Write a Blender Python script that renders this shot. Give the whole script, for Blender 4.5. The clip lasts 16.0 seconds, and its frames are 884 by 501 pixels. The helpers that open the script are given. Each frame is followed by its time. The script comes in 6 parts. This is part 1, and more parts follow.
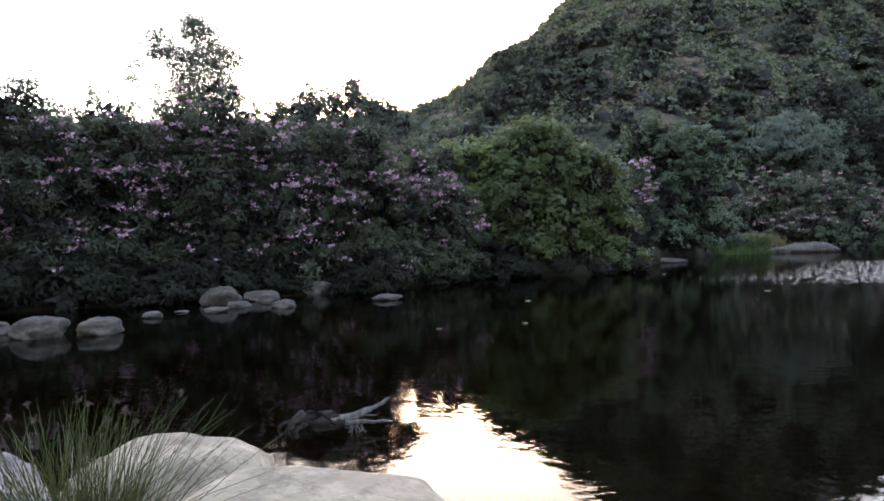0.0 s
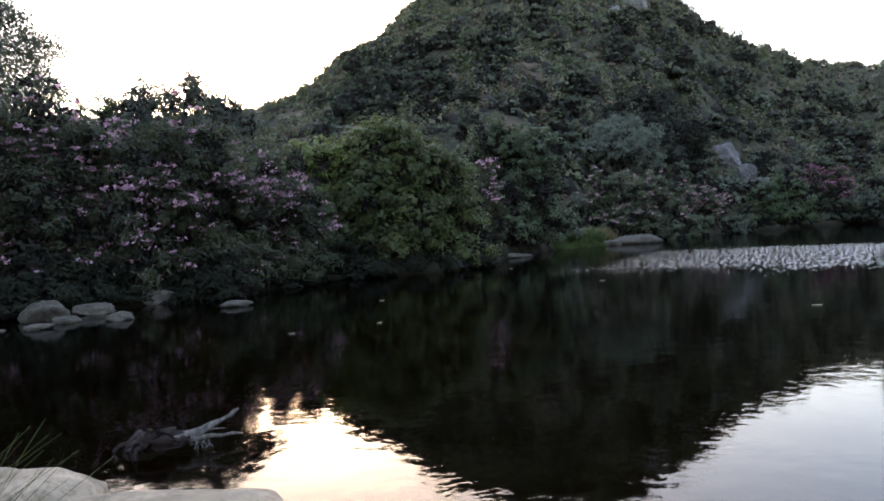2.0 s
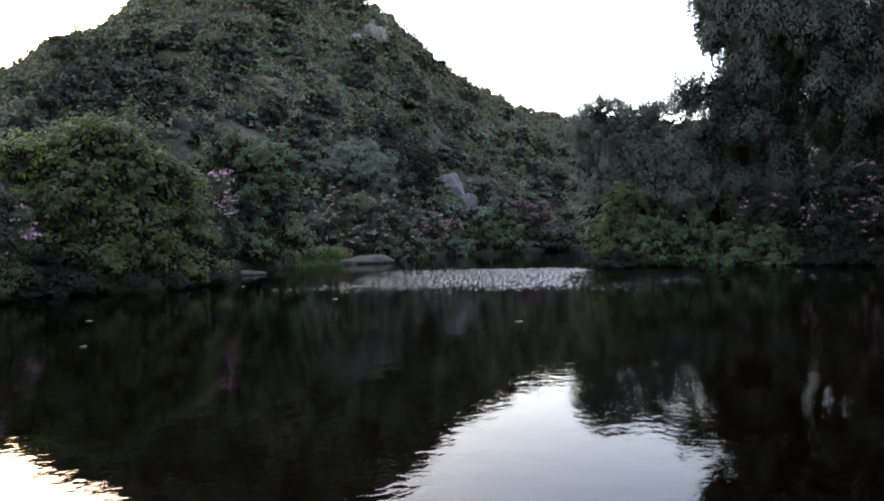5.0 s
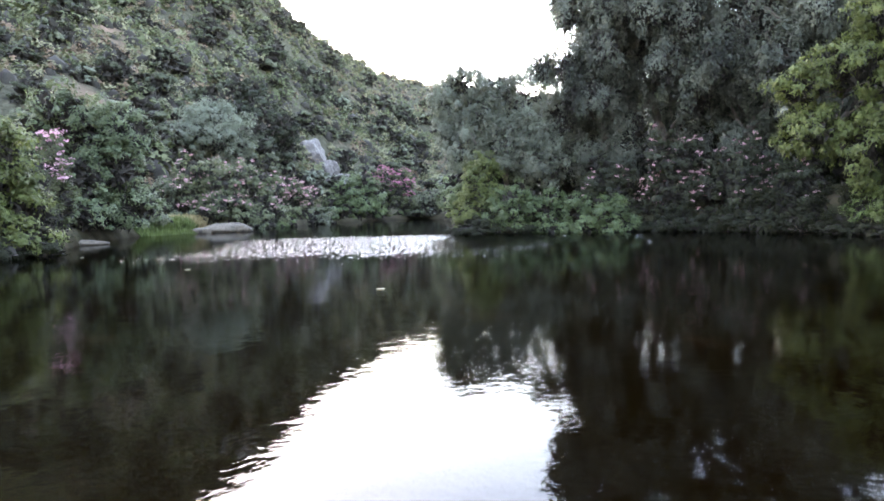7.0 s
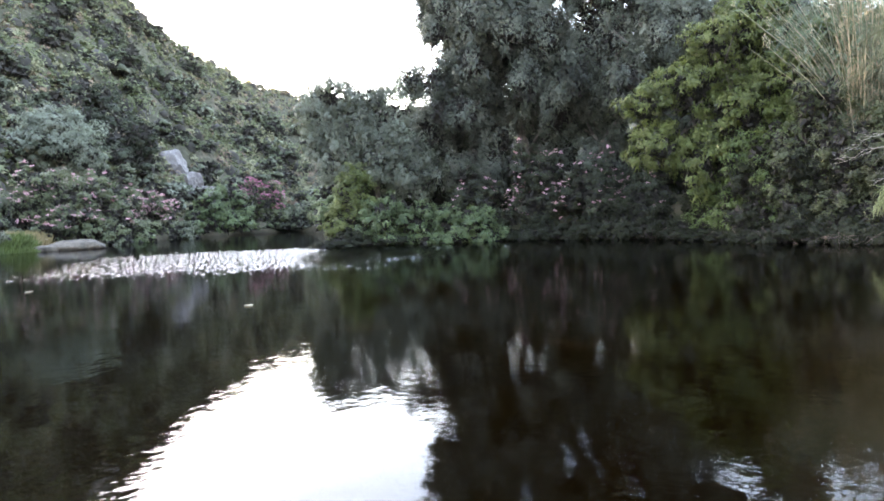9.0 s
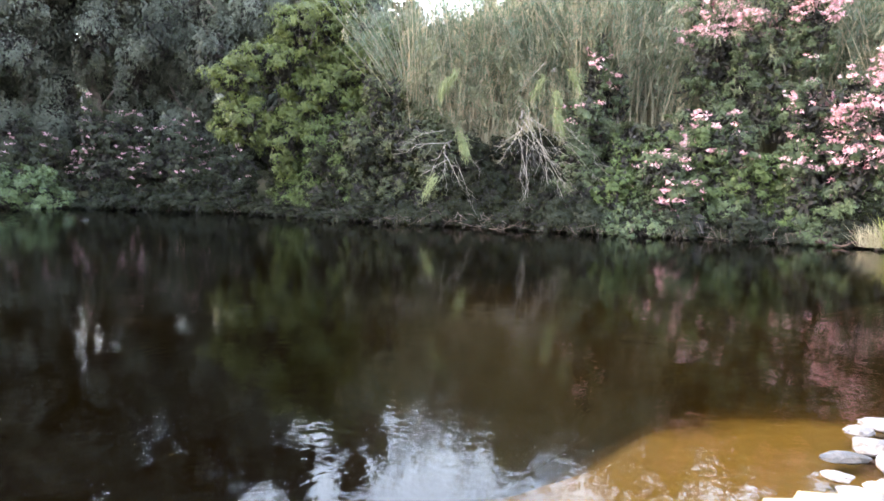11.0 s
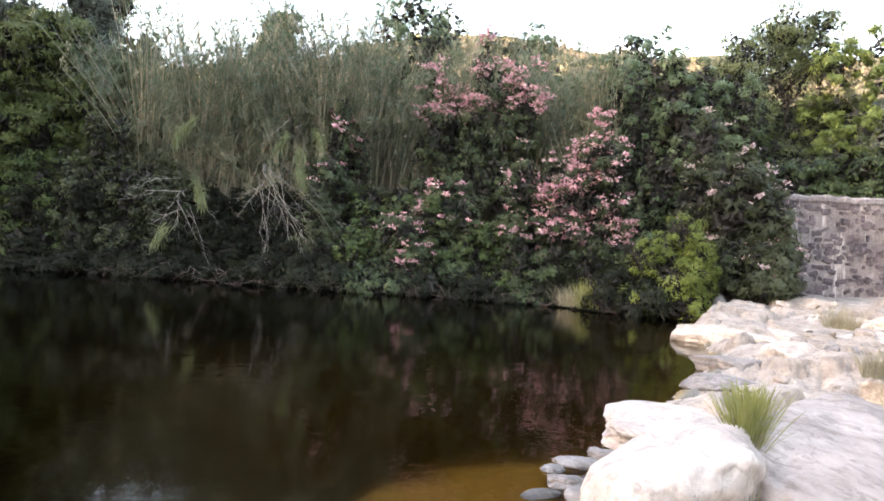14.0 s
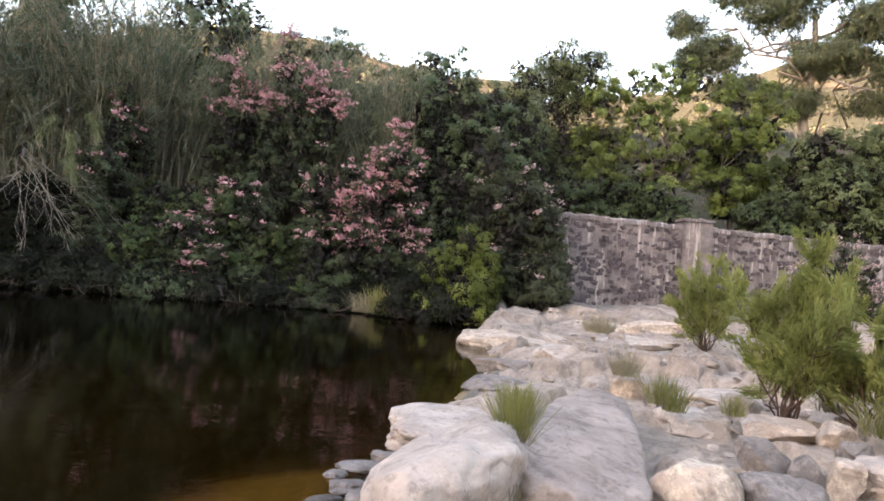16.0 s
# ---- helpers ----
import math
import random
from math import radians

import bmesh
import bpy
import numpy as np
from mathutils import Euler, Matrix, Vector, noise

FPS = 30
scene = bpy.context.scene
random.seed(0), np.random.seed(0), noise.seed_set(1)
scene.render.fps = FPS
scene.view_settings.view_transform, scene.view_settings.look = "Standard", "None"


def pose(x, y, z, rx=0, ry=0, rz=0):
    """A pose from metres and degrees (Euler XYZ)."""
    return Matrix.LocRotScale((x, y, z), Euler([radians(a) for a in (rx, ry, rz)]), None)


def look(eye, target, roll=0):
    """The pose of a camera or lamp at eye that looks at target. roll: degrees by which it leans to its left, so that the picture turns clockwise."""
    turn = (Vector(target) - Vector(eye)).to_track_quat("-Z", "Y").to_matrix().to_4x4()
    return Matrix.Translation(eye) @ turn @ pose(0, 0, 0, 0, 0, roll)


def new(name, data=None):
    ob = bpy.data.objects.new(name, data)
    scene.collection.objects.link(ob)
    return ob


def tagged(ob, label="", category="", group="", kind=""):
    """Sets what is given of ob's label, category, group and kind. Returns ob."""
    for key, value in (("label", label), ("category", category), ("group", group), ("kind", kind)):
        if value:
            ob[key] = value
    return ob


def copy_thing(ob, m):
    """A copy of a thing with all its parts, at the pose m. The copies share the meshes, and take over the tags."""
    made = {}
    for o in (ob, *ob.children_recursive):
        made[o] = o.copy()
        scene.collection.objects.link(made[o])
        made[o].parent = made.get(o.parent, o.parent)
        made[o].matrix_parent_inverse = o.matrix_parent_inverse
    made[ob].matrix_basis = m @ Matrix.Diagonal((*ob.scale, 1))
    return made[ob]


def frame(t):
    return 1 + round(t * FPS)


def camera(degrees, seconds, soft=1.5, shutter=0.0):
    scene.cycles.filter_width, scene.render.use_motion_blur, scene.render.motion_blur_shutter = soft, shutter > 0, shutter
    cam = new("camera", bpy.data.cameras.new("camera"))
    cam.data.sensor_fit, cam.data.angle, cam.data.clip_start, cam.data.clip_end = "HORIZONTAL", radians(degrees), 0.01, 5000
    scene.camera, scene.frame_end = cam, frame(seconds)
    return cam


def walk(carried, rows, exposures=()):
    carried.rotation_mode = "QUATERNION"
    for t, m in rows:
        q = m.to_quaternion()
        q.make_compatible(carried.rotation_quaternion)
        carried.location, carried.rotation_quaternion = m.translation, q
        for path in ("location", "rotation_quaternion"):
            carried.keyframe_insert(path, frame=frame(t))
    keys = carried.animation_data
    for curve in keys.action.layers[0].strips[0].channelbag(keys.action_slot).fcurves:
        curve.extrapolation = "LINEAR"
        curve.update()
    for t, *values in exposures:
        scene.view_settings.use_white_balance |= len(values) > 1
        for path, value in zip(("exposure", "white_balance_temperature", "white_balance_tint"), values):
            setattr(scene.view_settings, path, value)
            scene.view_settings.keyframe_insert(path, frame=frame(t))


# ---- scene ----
# The camera turns where it stands, held at arm's length over the rocks.
EYE, ARM = 1.5, 0.2
cam = camera(67.5, 16.0, soft=1.7)
ROWS = [
    (0.0, 0.0, -0.70, -1.41), (0.5, -4.30, -0.07, -1.52), (1.0, -7.67, -1.22, -3.00), (1.5, -9.70, -1.35, -1.83),
    (2.0, -12.53, -1.17, -3.04), (2.5, -15.34, -1.50, -3.67), (3.0, -16.32, 0.20, -5.12), (3.5, -20.54, -0.88, -4.57),
    (4.0, -25.18, -0.21, -3.38), (4.2, -28.30, 0.28, -1.77),
    (6.3, -41.94, -3.14, -1.34), (6.5, -43.53, -3.24, -0.20), (7.0, -46.79, -3.44, -1.09), (7.5, -52.40, -2.70, -1.07),
    (8.0, -52.79, -3.12, -1.38), (8.5, -52.08, -2.94, -1.63), (9.0, -57.73, -2.70, -1.81), (9.5, -62.67, -4.83, -2.35),
    (10.0, -75.77, -5.71, -0.83), (10.2, -80.44, -5.04, -0.06),
    (12.3, -102.80, -3.39, 2.22), (12.5, -104.12, -1.95, 2.31), (13.0, -104.69, -1.91, 5.69), (13.5, -110.69, 0.91, 3.58),
    (14.0, -114.32, 1.05, 3.95), (14.5, -120.21, 2.29, 4.01), (15.0, -125.59, 2.76, 4.17), (15.5, -128.24, 3.59, 4.61),
    (16.0, -131.63, 2.92, 5.13),
]
EXPOSURES = [(0.0, 3.5, 7000, 27), (2.0, 3.1, 6950, 26), (4.2, 2.75, 6900, 25), (6.3, 4.8, 7450, 29), (7.5, 5.1, 7450, 28), (9.0, 5.1, 7500, 28), (9.5, 5.05, 7550, 27), (10.0, 5.1, 7550, 27),
             (10.2, 5.2, 7600, 27), (12.3, 5.6, 7750, 29), (13.0, 5.35, 7700, 29), (13.5, 4.65, 7800, 27), (14.0, 4.2, 7950, 26), (14.5, 3.65, 8150, 28), (16.0, 3.45, 8050, 29)]
walk(cam, [(t, pose(-ARM * math.sin(radians(yaw)), ARM * math.cos(radians(yaw)), EYE, 0, 0, yaw)
            @ pose(0, 0, 0, 90 + pitch) @ pose(0, 0, 0, 0, 0, roll)) for t, yaw, pitch, roll in ROWS], EXPOSURES)

# ---- light: a low sun behind the hill, and the evening sky ----
SUN_AZ, SUN_EL = 3.0, 8.0
world = bpy.data.worlds.new("evening_sky")
scene.world = world
world.use_nodes = True
wn = world.node_tree
sky = wn.nodes.new("ShaderNodeTexSky")
sky.sky_type, sky.sun_disc = "NISHITA", False
sky.sun_elevation, sky.sun_rotation = radians(SUN_EL), radians(SUN_AZ)
sky.air_density, sky.dust_density, sky.ozone_density = 1.0, 0.85, 0.9
wn.nodes["Background"].inputs["Strength"].default_value = 0.15
wn.links.new(sky.outputs[0], wn.nodes["Background"].inputs["Color"])
sun_data = bpy.data.lights.new("sun", "SUN")
sun_data.energy, sun_data.angle, sun_data.color = 4.0, radians(0.5), (1.0, 0.86, 0.68)
sun = new("sun", sun_data)
sun_way = Vector((math.sin(radians(SUN_AZ)) * math.cos(radians(SUN_EL)), math.cos(radians(SUN_AZ)) * math.cos(radians(SUN_EL)), math.sin(radians(SUN_EL))))
sun.matrix_world = look(sun_way * 400, (0, 0, 0))


# ---- materials ----
class Mat:
    """A node material with short ways to add nodes."""

    def __init__(self, name):
        self.m = bpy.data.materials.new(name)
        self.m.use_nodes = True
        self.t = self.m.node_tree
        self.bsdf = self.t.nodes["Principled BSDF"]
        self.out = self.t.nodes["Material Output"]

    def node(self, kind, **settings):
        n = self.t.nodes.new("ShaderNode" + kind)
        for key, value in settings.items():
            setattr(n, key, value)
        return n

    def link(self, a, b):
        self.t.links.new(a, b)

    def value(self, socket, v):
        if hasattr(v, "is_linked"):
            self.link(v, socket)
        else:
            socket.default_value = v

    def place(self):
        return self.node("NewGeometry").outputs["Position"]

    def local(self):
        return self.node("TexCoord").outputs["Object"]

    def noise(self, at, scale, detail=4.0, rough=0.6, stretch=None):
        if stretch:
            mp = self.node("Mapping")
            self.link(at, mp.inputs["Vector"])
            mp.inputs["Scale"].default_value = stretch
            at = mp.outputs[0]
        n = self.node("TexNoise")
        self.link(at, n.inputs["Vector"])
        n.inputs["Scale"].default_value, n.inputs["Detail"].default_value, n.inputs["Roughness"].default_value = scale, detail, rough
        return n.outputs["Fac"]

    def ramp(self, fac, lo, hi, a=0.0, b=1.0):
        r = self.node("MapRange")
        r.clamp = True
        self.link(fac, r.inputs["Value"])
        for key, v in (("From Min", lo), ("From Max", hi), ("To Min", a), ("To Max", b)):
            r.inputs[key].default_value = v
        return r.outputs[0]

    def mix(self, fac, a, b, blend="MIX"):
        n = self.node("Mix", data_type="RGBA", blend_type=blend)
        self.value(n.inputs["Factor"], fac)
        for s, v in ((n.inputs[6], a), (n.inputs[7], b)):
            self.value(s, v if hasattr(v, "is_linked") else (*v, 1.0))
        return n.outputs[2]

    def math(self, op, a, b=0.0):
        n = self.node("Math", operation=op)
        self.value(n.inputs[0], a)
        self.value(n.inputs[1], b)
        return n.outputs[0]

    def bump(self, height, strength, distance, normal=None):
        b = self.node("Bump")
        self.link(height, b.inputs["Height"])
        b.inputs["Strength"].default_value, b.inputs["Distance"].default_value = strength, distance
        if normal:
            self.link(normal, b.inputs["Normal"])
        return b.outputs[0]

    def base(self, colour, rough=0.8, normal=None):
        self.value(self.bsdf.inputs["Base Color"], colour)
        self.value(self.bsdf.inputs["Roughness"], rough)
        if normal:
            self.link(normal, self.bsdf.inputs["Normal"])
        return self.m


def leaf_material(name, dark, light, through_light=0.3, rough=0.5, sheen=0.3, patches=1.1, single=0.25, blur=0.18):
    """Leaves: each its own tone, dark and light patches that put clump shading into the colour, some light passing
    through.
    """
    k = Mat(name)
    own = k.node("NewGeometry").outputs["Random Per Island"]
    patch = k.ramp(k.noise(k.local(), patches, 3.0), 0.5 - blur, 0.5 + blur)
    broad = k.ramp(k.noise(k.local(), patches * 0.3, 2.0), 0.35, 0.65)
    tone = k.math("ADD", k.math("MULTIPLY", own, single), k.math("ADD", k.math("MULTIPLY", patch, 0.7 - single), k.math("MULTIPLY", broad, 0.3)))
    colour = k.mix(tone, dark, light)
    k.base(colour, rough)
    k.bsdf.inputs["Specular IOR Level"].default_value = sheen
    thin = k.node("BsdfTranslucent")
    k.link(k.mix(0.4, colour, (0.16, 0.2, 0.03)), thin.inputs["Color"])
    both = k.node("MixShader")
    both.inputs[0].default_value = through_light
    k.link(k.bsdf.outputs[0], both.inputs[1])
    k.link(thin.outputs[0], both.inputs[2])
    k.link(both.outputs[0], k.out.inputs["Surface"])
    return k.m


def petal_material(name, dark, light):
    k = Mat(name)
    own = k.node("NewGeometry").outputs["Random Per Island"]
    colour = k.mix(own, dark, light)
    k.base(colour, 0.6)
    thin = k.node("BsdfTranslucent")
    k.link(colour, thin.inputs["Color"])
    both = k.node("MixShader")
    both.inputs[0].default_value = 0.3
    k.link(k.bsdf.outputs[0], both.inputs[1])
    k.link(thin.outputs[0], both.inputs[2])
    k.link(both.outputs[0], k.out.inputs["Surface"])
    return k.m


def bark_material(name, dark, light, scale=3.0):
    k = Mat(name)
    grain = k.noise(k.local(), scale, 6.0, 0.7, (4, 4, 0.6))
    spots = k.noise(k.local(), 1.3, 3.0)
    colour = k.mix(k.ramp(k.math("ADD", k.math("MULTIPLY", grain, 0.7), k.math("MULTIPLY", spots, 0.3)), 0.35, 0.65), dark, light)
    return k.base(colour, 0.9, k.bump(grain, 0.6, 0.02))


def stone_material(name, dark, light, stain, grain=14.0, chalky=0.6):
    """Weathered river stone: broad stains, lichen specks, fine grain, hairline cracks."""
    k = Mat(name)
    at = k.place()
    own = k.node("ObjectInfo").outputs["Random"]
    broad = k.noise(at, 1.6, 5.0, 0.65)
    fine = k.noise(at, grain, 8.0, 0.7)
    colour = k.mix(k.ramp(broad, 0.32, 0.68), dark, light)
    colour = k.mix(k.ramp(fine, 0.42, 0.7, 0.0, 0.55), colour, stain)
    blotch = k.noise(at, 4.5, 6.0, 0.75)
    colour = k.mix(k.ramp(blotch, 0.54, 0.6, 0.0, 0.5), colour, tuple(c * 0.7 for c in dark))
    veins = k.node("TexVoronoi", feature="DISTANCE_TO_EDGE")
    warp = k.node("VectorMath", operation="ADD")
    k.link(at, warp.inputs[0])
    soft = k.node("TexNoise")
    k.link(at, soft.inputs["Vector"])
    soft.inputs["Scale"].default_value = 2.5
    k.link(soft.outputs["Color"], warp.inputs[1])
    k.link(warp.outputs[0], veins.inputs["Vector"])
    veins.inputs["Scale"].default_value = 0.9
    crack = k.ramp(veins.outputs["Distance"], 0.0, 0.014)
    colour = k.mix(k.ramp(crack, 0.0, 1.0, 0.35, 0.0), colour, tuple(c * 0.35 for c in dark))
    pits = k.noise(at, 26.0, 10.0, 0.8)
    colour = k.mix(k.ramp(pits, 0.57, 0.62, 0.0, 0.45), colour, tuple(c * 0.55 for c in dark))
    chalk = k.noise(at, 5.5, 9.0, 0.8)
    colour = k.mix(k.ramp(chalk, 0.5, 0.6, 0.0, chalky), colour, tuple(min(0.78, c * 1.3) for c in light))
    specks = k.noise(at, 38.0, 2.0)
    colour = k.mix(k.ramp(specks, 0.66, 0.72, 0.0, 0.6), colour, tuple(c * 0.4 for c in stain))
    colour = k.mix(k.ramp(own, 0.0, 1.0, 0.0, 0.3), colour, stain)
    height = k.math("ADD", k.math("SUBTRACT", k.math("MULTIPLY", fine, 0.5), k.math("MULTIPLY", k.ramp(pits, 0.5, 0.66), 0.16)), k.math("ADD", k.math("MULTIPLY", broad, 1.0), k.math("MULTIPLY", crack, 0.07)))
    return k.base(colour, 0.85, k.bump(height, 0.5, 0.06))


M_OLEANDER = leaf_material("oleander_leaf", (0.012, 0.0155, 0.0085), (0.09, 0.106, 0.056), 0.35, 0.5)
# greener copy for the right bank, its brighter light put into the colour
M_OLEANDER_LIT_GREEN = leaf_material("lit_oleander_leaf_green", (0.01, 0.017, 0.008), (0.11, 0.148, 0.07), 0.25, 0.5)
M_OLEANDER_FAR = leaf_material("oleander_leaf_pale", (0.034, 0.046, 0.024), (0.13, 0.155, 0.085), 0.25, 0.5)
M_GREEN = leaf_material("broad_green_leaf", (0.017, 0.032, 0.014), (0.122, 0.17, 0.08), 0.35, 0.45)
M_ALDER = leaf_material("glossy_green_leaf", (0.02, 0.03, 0.011), (0.17, 0.208, 0.078), 0.5, 0.4)
M_FIG = leaf_material("yellow_green_leaf", (0.05, 0.078, 0.018), (0.25, 0.31, 0.085), 0.35, 0.45)
# wide-range patches paint lit sprays and shaded gaps into the grey-green
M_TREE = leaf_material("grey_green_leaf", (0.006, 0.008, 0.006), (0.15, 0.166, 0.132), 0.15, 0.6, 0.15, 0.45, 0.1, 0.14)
M_DUSTY = leaf_material("dusty_green_leaf", (0.03, 0.039, 0.026), (0.12, 0.136, 0.09), 0.25, 0.6)
M_DOME = leaf_material("silvery_green_leaf", (0.05, 0.064, 0.05), (0.19, 0.215, 0.165), 0.25, 0.6)
M_LEAFY = leaf_material("mid_green_leaf", (0.02, 0.037, 0.019), (0.135, 0.172, 0.096), 0.3, 0.5)
# hillside greens lightened and greyed: haze over the hill is in their colour
M_SCRUB = leaf_material("hillside_scrub_leaf", (0.115, 0.114, 0.073), (0.2, 0.197, 0.132), 0.15, 0.9, 0.0, 0.16, 0.1, 0.16)
M_DRY_SCRUB = leaf_material("dry_hillside_scrub_leaf", (0.12, 0.087, 0.064), (0.2, 0.148, 0.112), 0.1, 0.9, 0.0, 0.16, 0.1, 0.16)
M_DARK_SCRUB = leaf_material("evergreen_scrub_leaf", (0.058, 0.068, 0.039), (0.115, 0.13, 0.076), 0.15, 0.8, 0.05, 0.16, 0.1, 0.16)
M_HILL_TREE = leaf_material("hillside_tree_leaf", (0.03, 0.038, 0.027), (0.12, 0.132, 0.098), 0.15, 0.8, 0.05, 0.18, 0.1, 0.16)
M_FRESH = leaf_material("fresh_willow_leaf", (0.06, 0.088, 0.02), (0.29, 0.34, 0.085), 0.45, 0.5)
M_SPRAY = leaf_material("drooping_grey_leaf", (0.018, 0.024, 0.017), (0.165, 0.186, 0.14), 0.25, 0.5)
M_GUM = leaf_material("eucalyptus_leaf", (0.045, 0.058, 0.03), (0.2, 0.225, 0.13), 0.4, 0.5)
M_BROAD = leaf_material("broad_dark_leaf", (0.026, 0.044, 0.018), (0.22, 0.268, 0.125), 0.3, 0.4)
M_BANK = leaf_material("tall_bank_leaf", (0.028, 0.05, 0.026), (0.185, 0.25, 0.135), 0.3, 0.45)
M_PINE = leaf_material("soft_pine_leaf", (0.034, 0.048, 0.02), (0.19, 0.222, 0.098), 0.25, 0.6)
M_OAK = leaf_material("evergreen_oak_leaf", (0.014, 0.019, 0.014), (0.066, 0.076, 0.056), 0.12, 0.7, 0.1, 0.4, 0.1, 0.14)
M_VINE = leaf_material("bramble_leaf", (0.02, 0.036, 0.012), (0.125, 0.175, 0.06), 0.3, 0.5)
M_WILLOW = leaf_material("willow_leaf", (0.02, 0.032, 0.01), (0.138, 0.17, 0.052), 0.35, 0.5)
# shade along the banks and under trees is put into these two leaf colours
M_SHADE_LEAF = leaf_material("shade_dark_leaf", (0.005, 0.006, 0.004), (0.024, 0.028, 0.018), 0.15, 0.7, 0.1)
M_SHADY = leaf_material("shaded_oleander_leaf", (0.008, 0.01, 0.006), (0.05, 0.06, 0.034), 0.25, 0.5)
M_TAMARISK = leaf_material("feathery_green_leaf", (0.11, 0.138, 0.036), (0.36, 0.385, 0.13), 0.35, 0.6)
M_REED = leaf_material("reed_leaf", (0.02, 0.036, 0.024), (0.16, 0.215, 0.15), 0.3, 0.55)
M_RUSH = leaf_material("rush_blade", (0.02, 0.031, 0.006), (0.135, 0.16, 0.036), 0.15, 0.45)
M_GRASS = leaf_material("grass_blade", (0.13, 0.155, 0.04), (0.4, 0.39, 0.14), 0.3, 0.6)
M_CANE = leaf_material("cane_stem", (0.1, 0.086, 0.055), (0.4, 0.345, 0.235), 0.1, 0.5)
M_DRY = leaf_material("dry_straw", (0.25, 0.21, 0.13), (0.5, 0.44, 0.3), 0.2, 0.7)
M_HAY = leaf_material("dry_meadow_grass", (0.16, 0.125, 0.065), (0.34, 0.27, 0.15), 0.2, 0.7)
M_STRAW = leaf_material("faded_cane_leaf", (0.05, 0.055, 0.032), (0.2, 0.205, 0.125), 0.2, 0.7)
M_PLUME = leaf_material("pale_drooping_leaf", (0.08, 0.1, 0.045), (0.225, 0.255, 0.125), 0.2, 0.7)
M_PINK = petal_material("pink_petal", (0.5, 0.16, 0.22), (0.84, 0.58, 0.57))
M_MAGENTA = petal_material("deep_pink_petal", (0.26, 0.07, 0.13), (0.46, 0.2, 0.27))
# pink petals toned lilac, with the left bank's shade in their colour
M_SHADE_LILAC = petal_material("shaded_lilac_petal", (0.45, 0.2, 0.29), (0.74, 0.5, 0.56))
M_WHITE = petal_material("pale_pink_petal", (0.42, 0.28, 0.28), (0.66, 0.5, 0.48))
M_BLUSH = petal_material("blush_pink_petal", (0.42, 0.22, 0.25), (0.6, 0.38, 0.4))
M_BARK = bark_material("grey_bark", (0.04, 0.0336, 0.0272), (0.136, 0.116, 0.096))
M_PALE_BARK = bark_material("pale_bark", (0.128, 0.108, 0.088), (0.32, 0.28, 0.232))
# sunlight on the trunk is put into this lighter, warmer bark colour
M_SUNLIT_BARK = bark_material("sunlit_eucalyptus_bark", (0.13, 0.108, 0.09), (0.36, 0.31, 0.265))
M_DEAD = bark_material("bleached_deadwood", (0.13, 0.112, 0.092), (0.38, 0.34, 0.285), 6.0)
M_ROOT = bark_material("red_brown_driftwood", (0.03, 0.016, 0.011), (0.15, 0.088, 0.064), 9.0)
M_STUMP = bark_material("wet_dark_driftwood", (0.005, 0.003, 0.0025), (0.045, 0.024, 0.017), 14.0)
M_EARTHY = bark_material("earthy_root", (0.035, 0.024, 0.017), (0.15, 0.11, 0.08), 7.0)
M_DRIFT = bark_material("weathered_driftwood", (0.045, 0.038, 0.033), (0.23, 0.2, 0.175), 8.0)
# near-black: shade inside crowns and bushes is painted with this
M_SHADE_TWIGS = bark_material("shade_dark_twigs", (0.007, 0.0065, 0.005), (0.026, 0.023, 0.017))
M_STONE = stone_material("pale_river_stone", (0.27, 0.21, 0.17), (0.6, 0.515, 0.44), (0.4, 0.34, 0.3), 14.0, 0.4)
M_SLAB = stone_material("smooth_grey_bedrock", (0.16, 0.122, 0.1), (0.47, 0.385, 0.33), (0.33, 0.275, 0.245), 10.0, 0.2)
M_WARM = stone_material("warm_river_stone", (0.27, 0.2, 0.15), (0.66, 0.53, 0.42), (0.344, 0.303, 0.271))
M_GREY = stone_material("grey_river_stone", (0.095, 0.08, 0.07), (0.31, 0.27, 0.24), (0.17, 0.145, 0.132))
M_WET = stone_material("wet_river_stone", (0.03, 0.026, 0.023), (0.15, 0.13, 0.112), (0.07, 0.062, 0.055))
M_BOULDER = stone_material("shallows_boulder_stone", (0.02, 0.016, 0.011), (0.125, 0.104, 0.076), (0.08, 0.073, 0.061), 9.0)
M_SHORE = stone_material("shore_granite", (0.2, 0.145, 0.088), (0.5, 0.395, 0.272), (0.25, 0.203, 0.15), 14.0, 0.4)
M_SHELF = stone_material("shelf_bedrock", (0.15, 0.117, 0.092), (0.48, 0.39, 0.315), (0.27, 0.215, 0.18), 14.0, 0.3)
M_OUTCROP = stone_material("hill_granite", (0.06, 0.055, 0.055), (0.16, 0.15, 0.148), (0.1, 0.093, 0.09), 2.0)
M_WALL_STONE = stone_material("wall_rubble_stone", (0.01, 0.008, 0.009), (0.17, 0.135, 0.14), (0.06, 0.045, 0.052), 6.0)
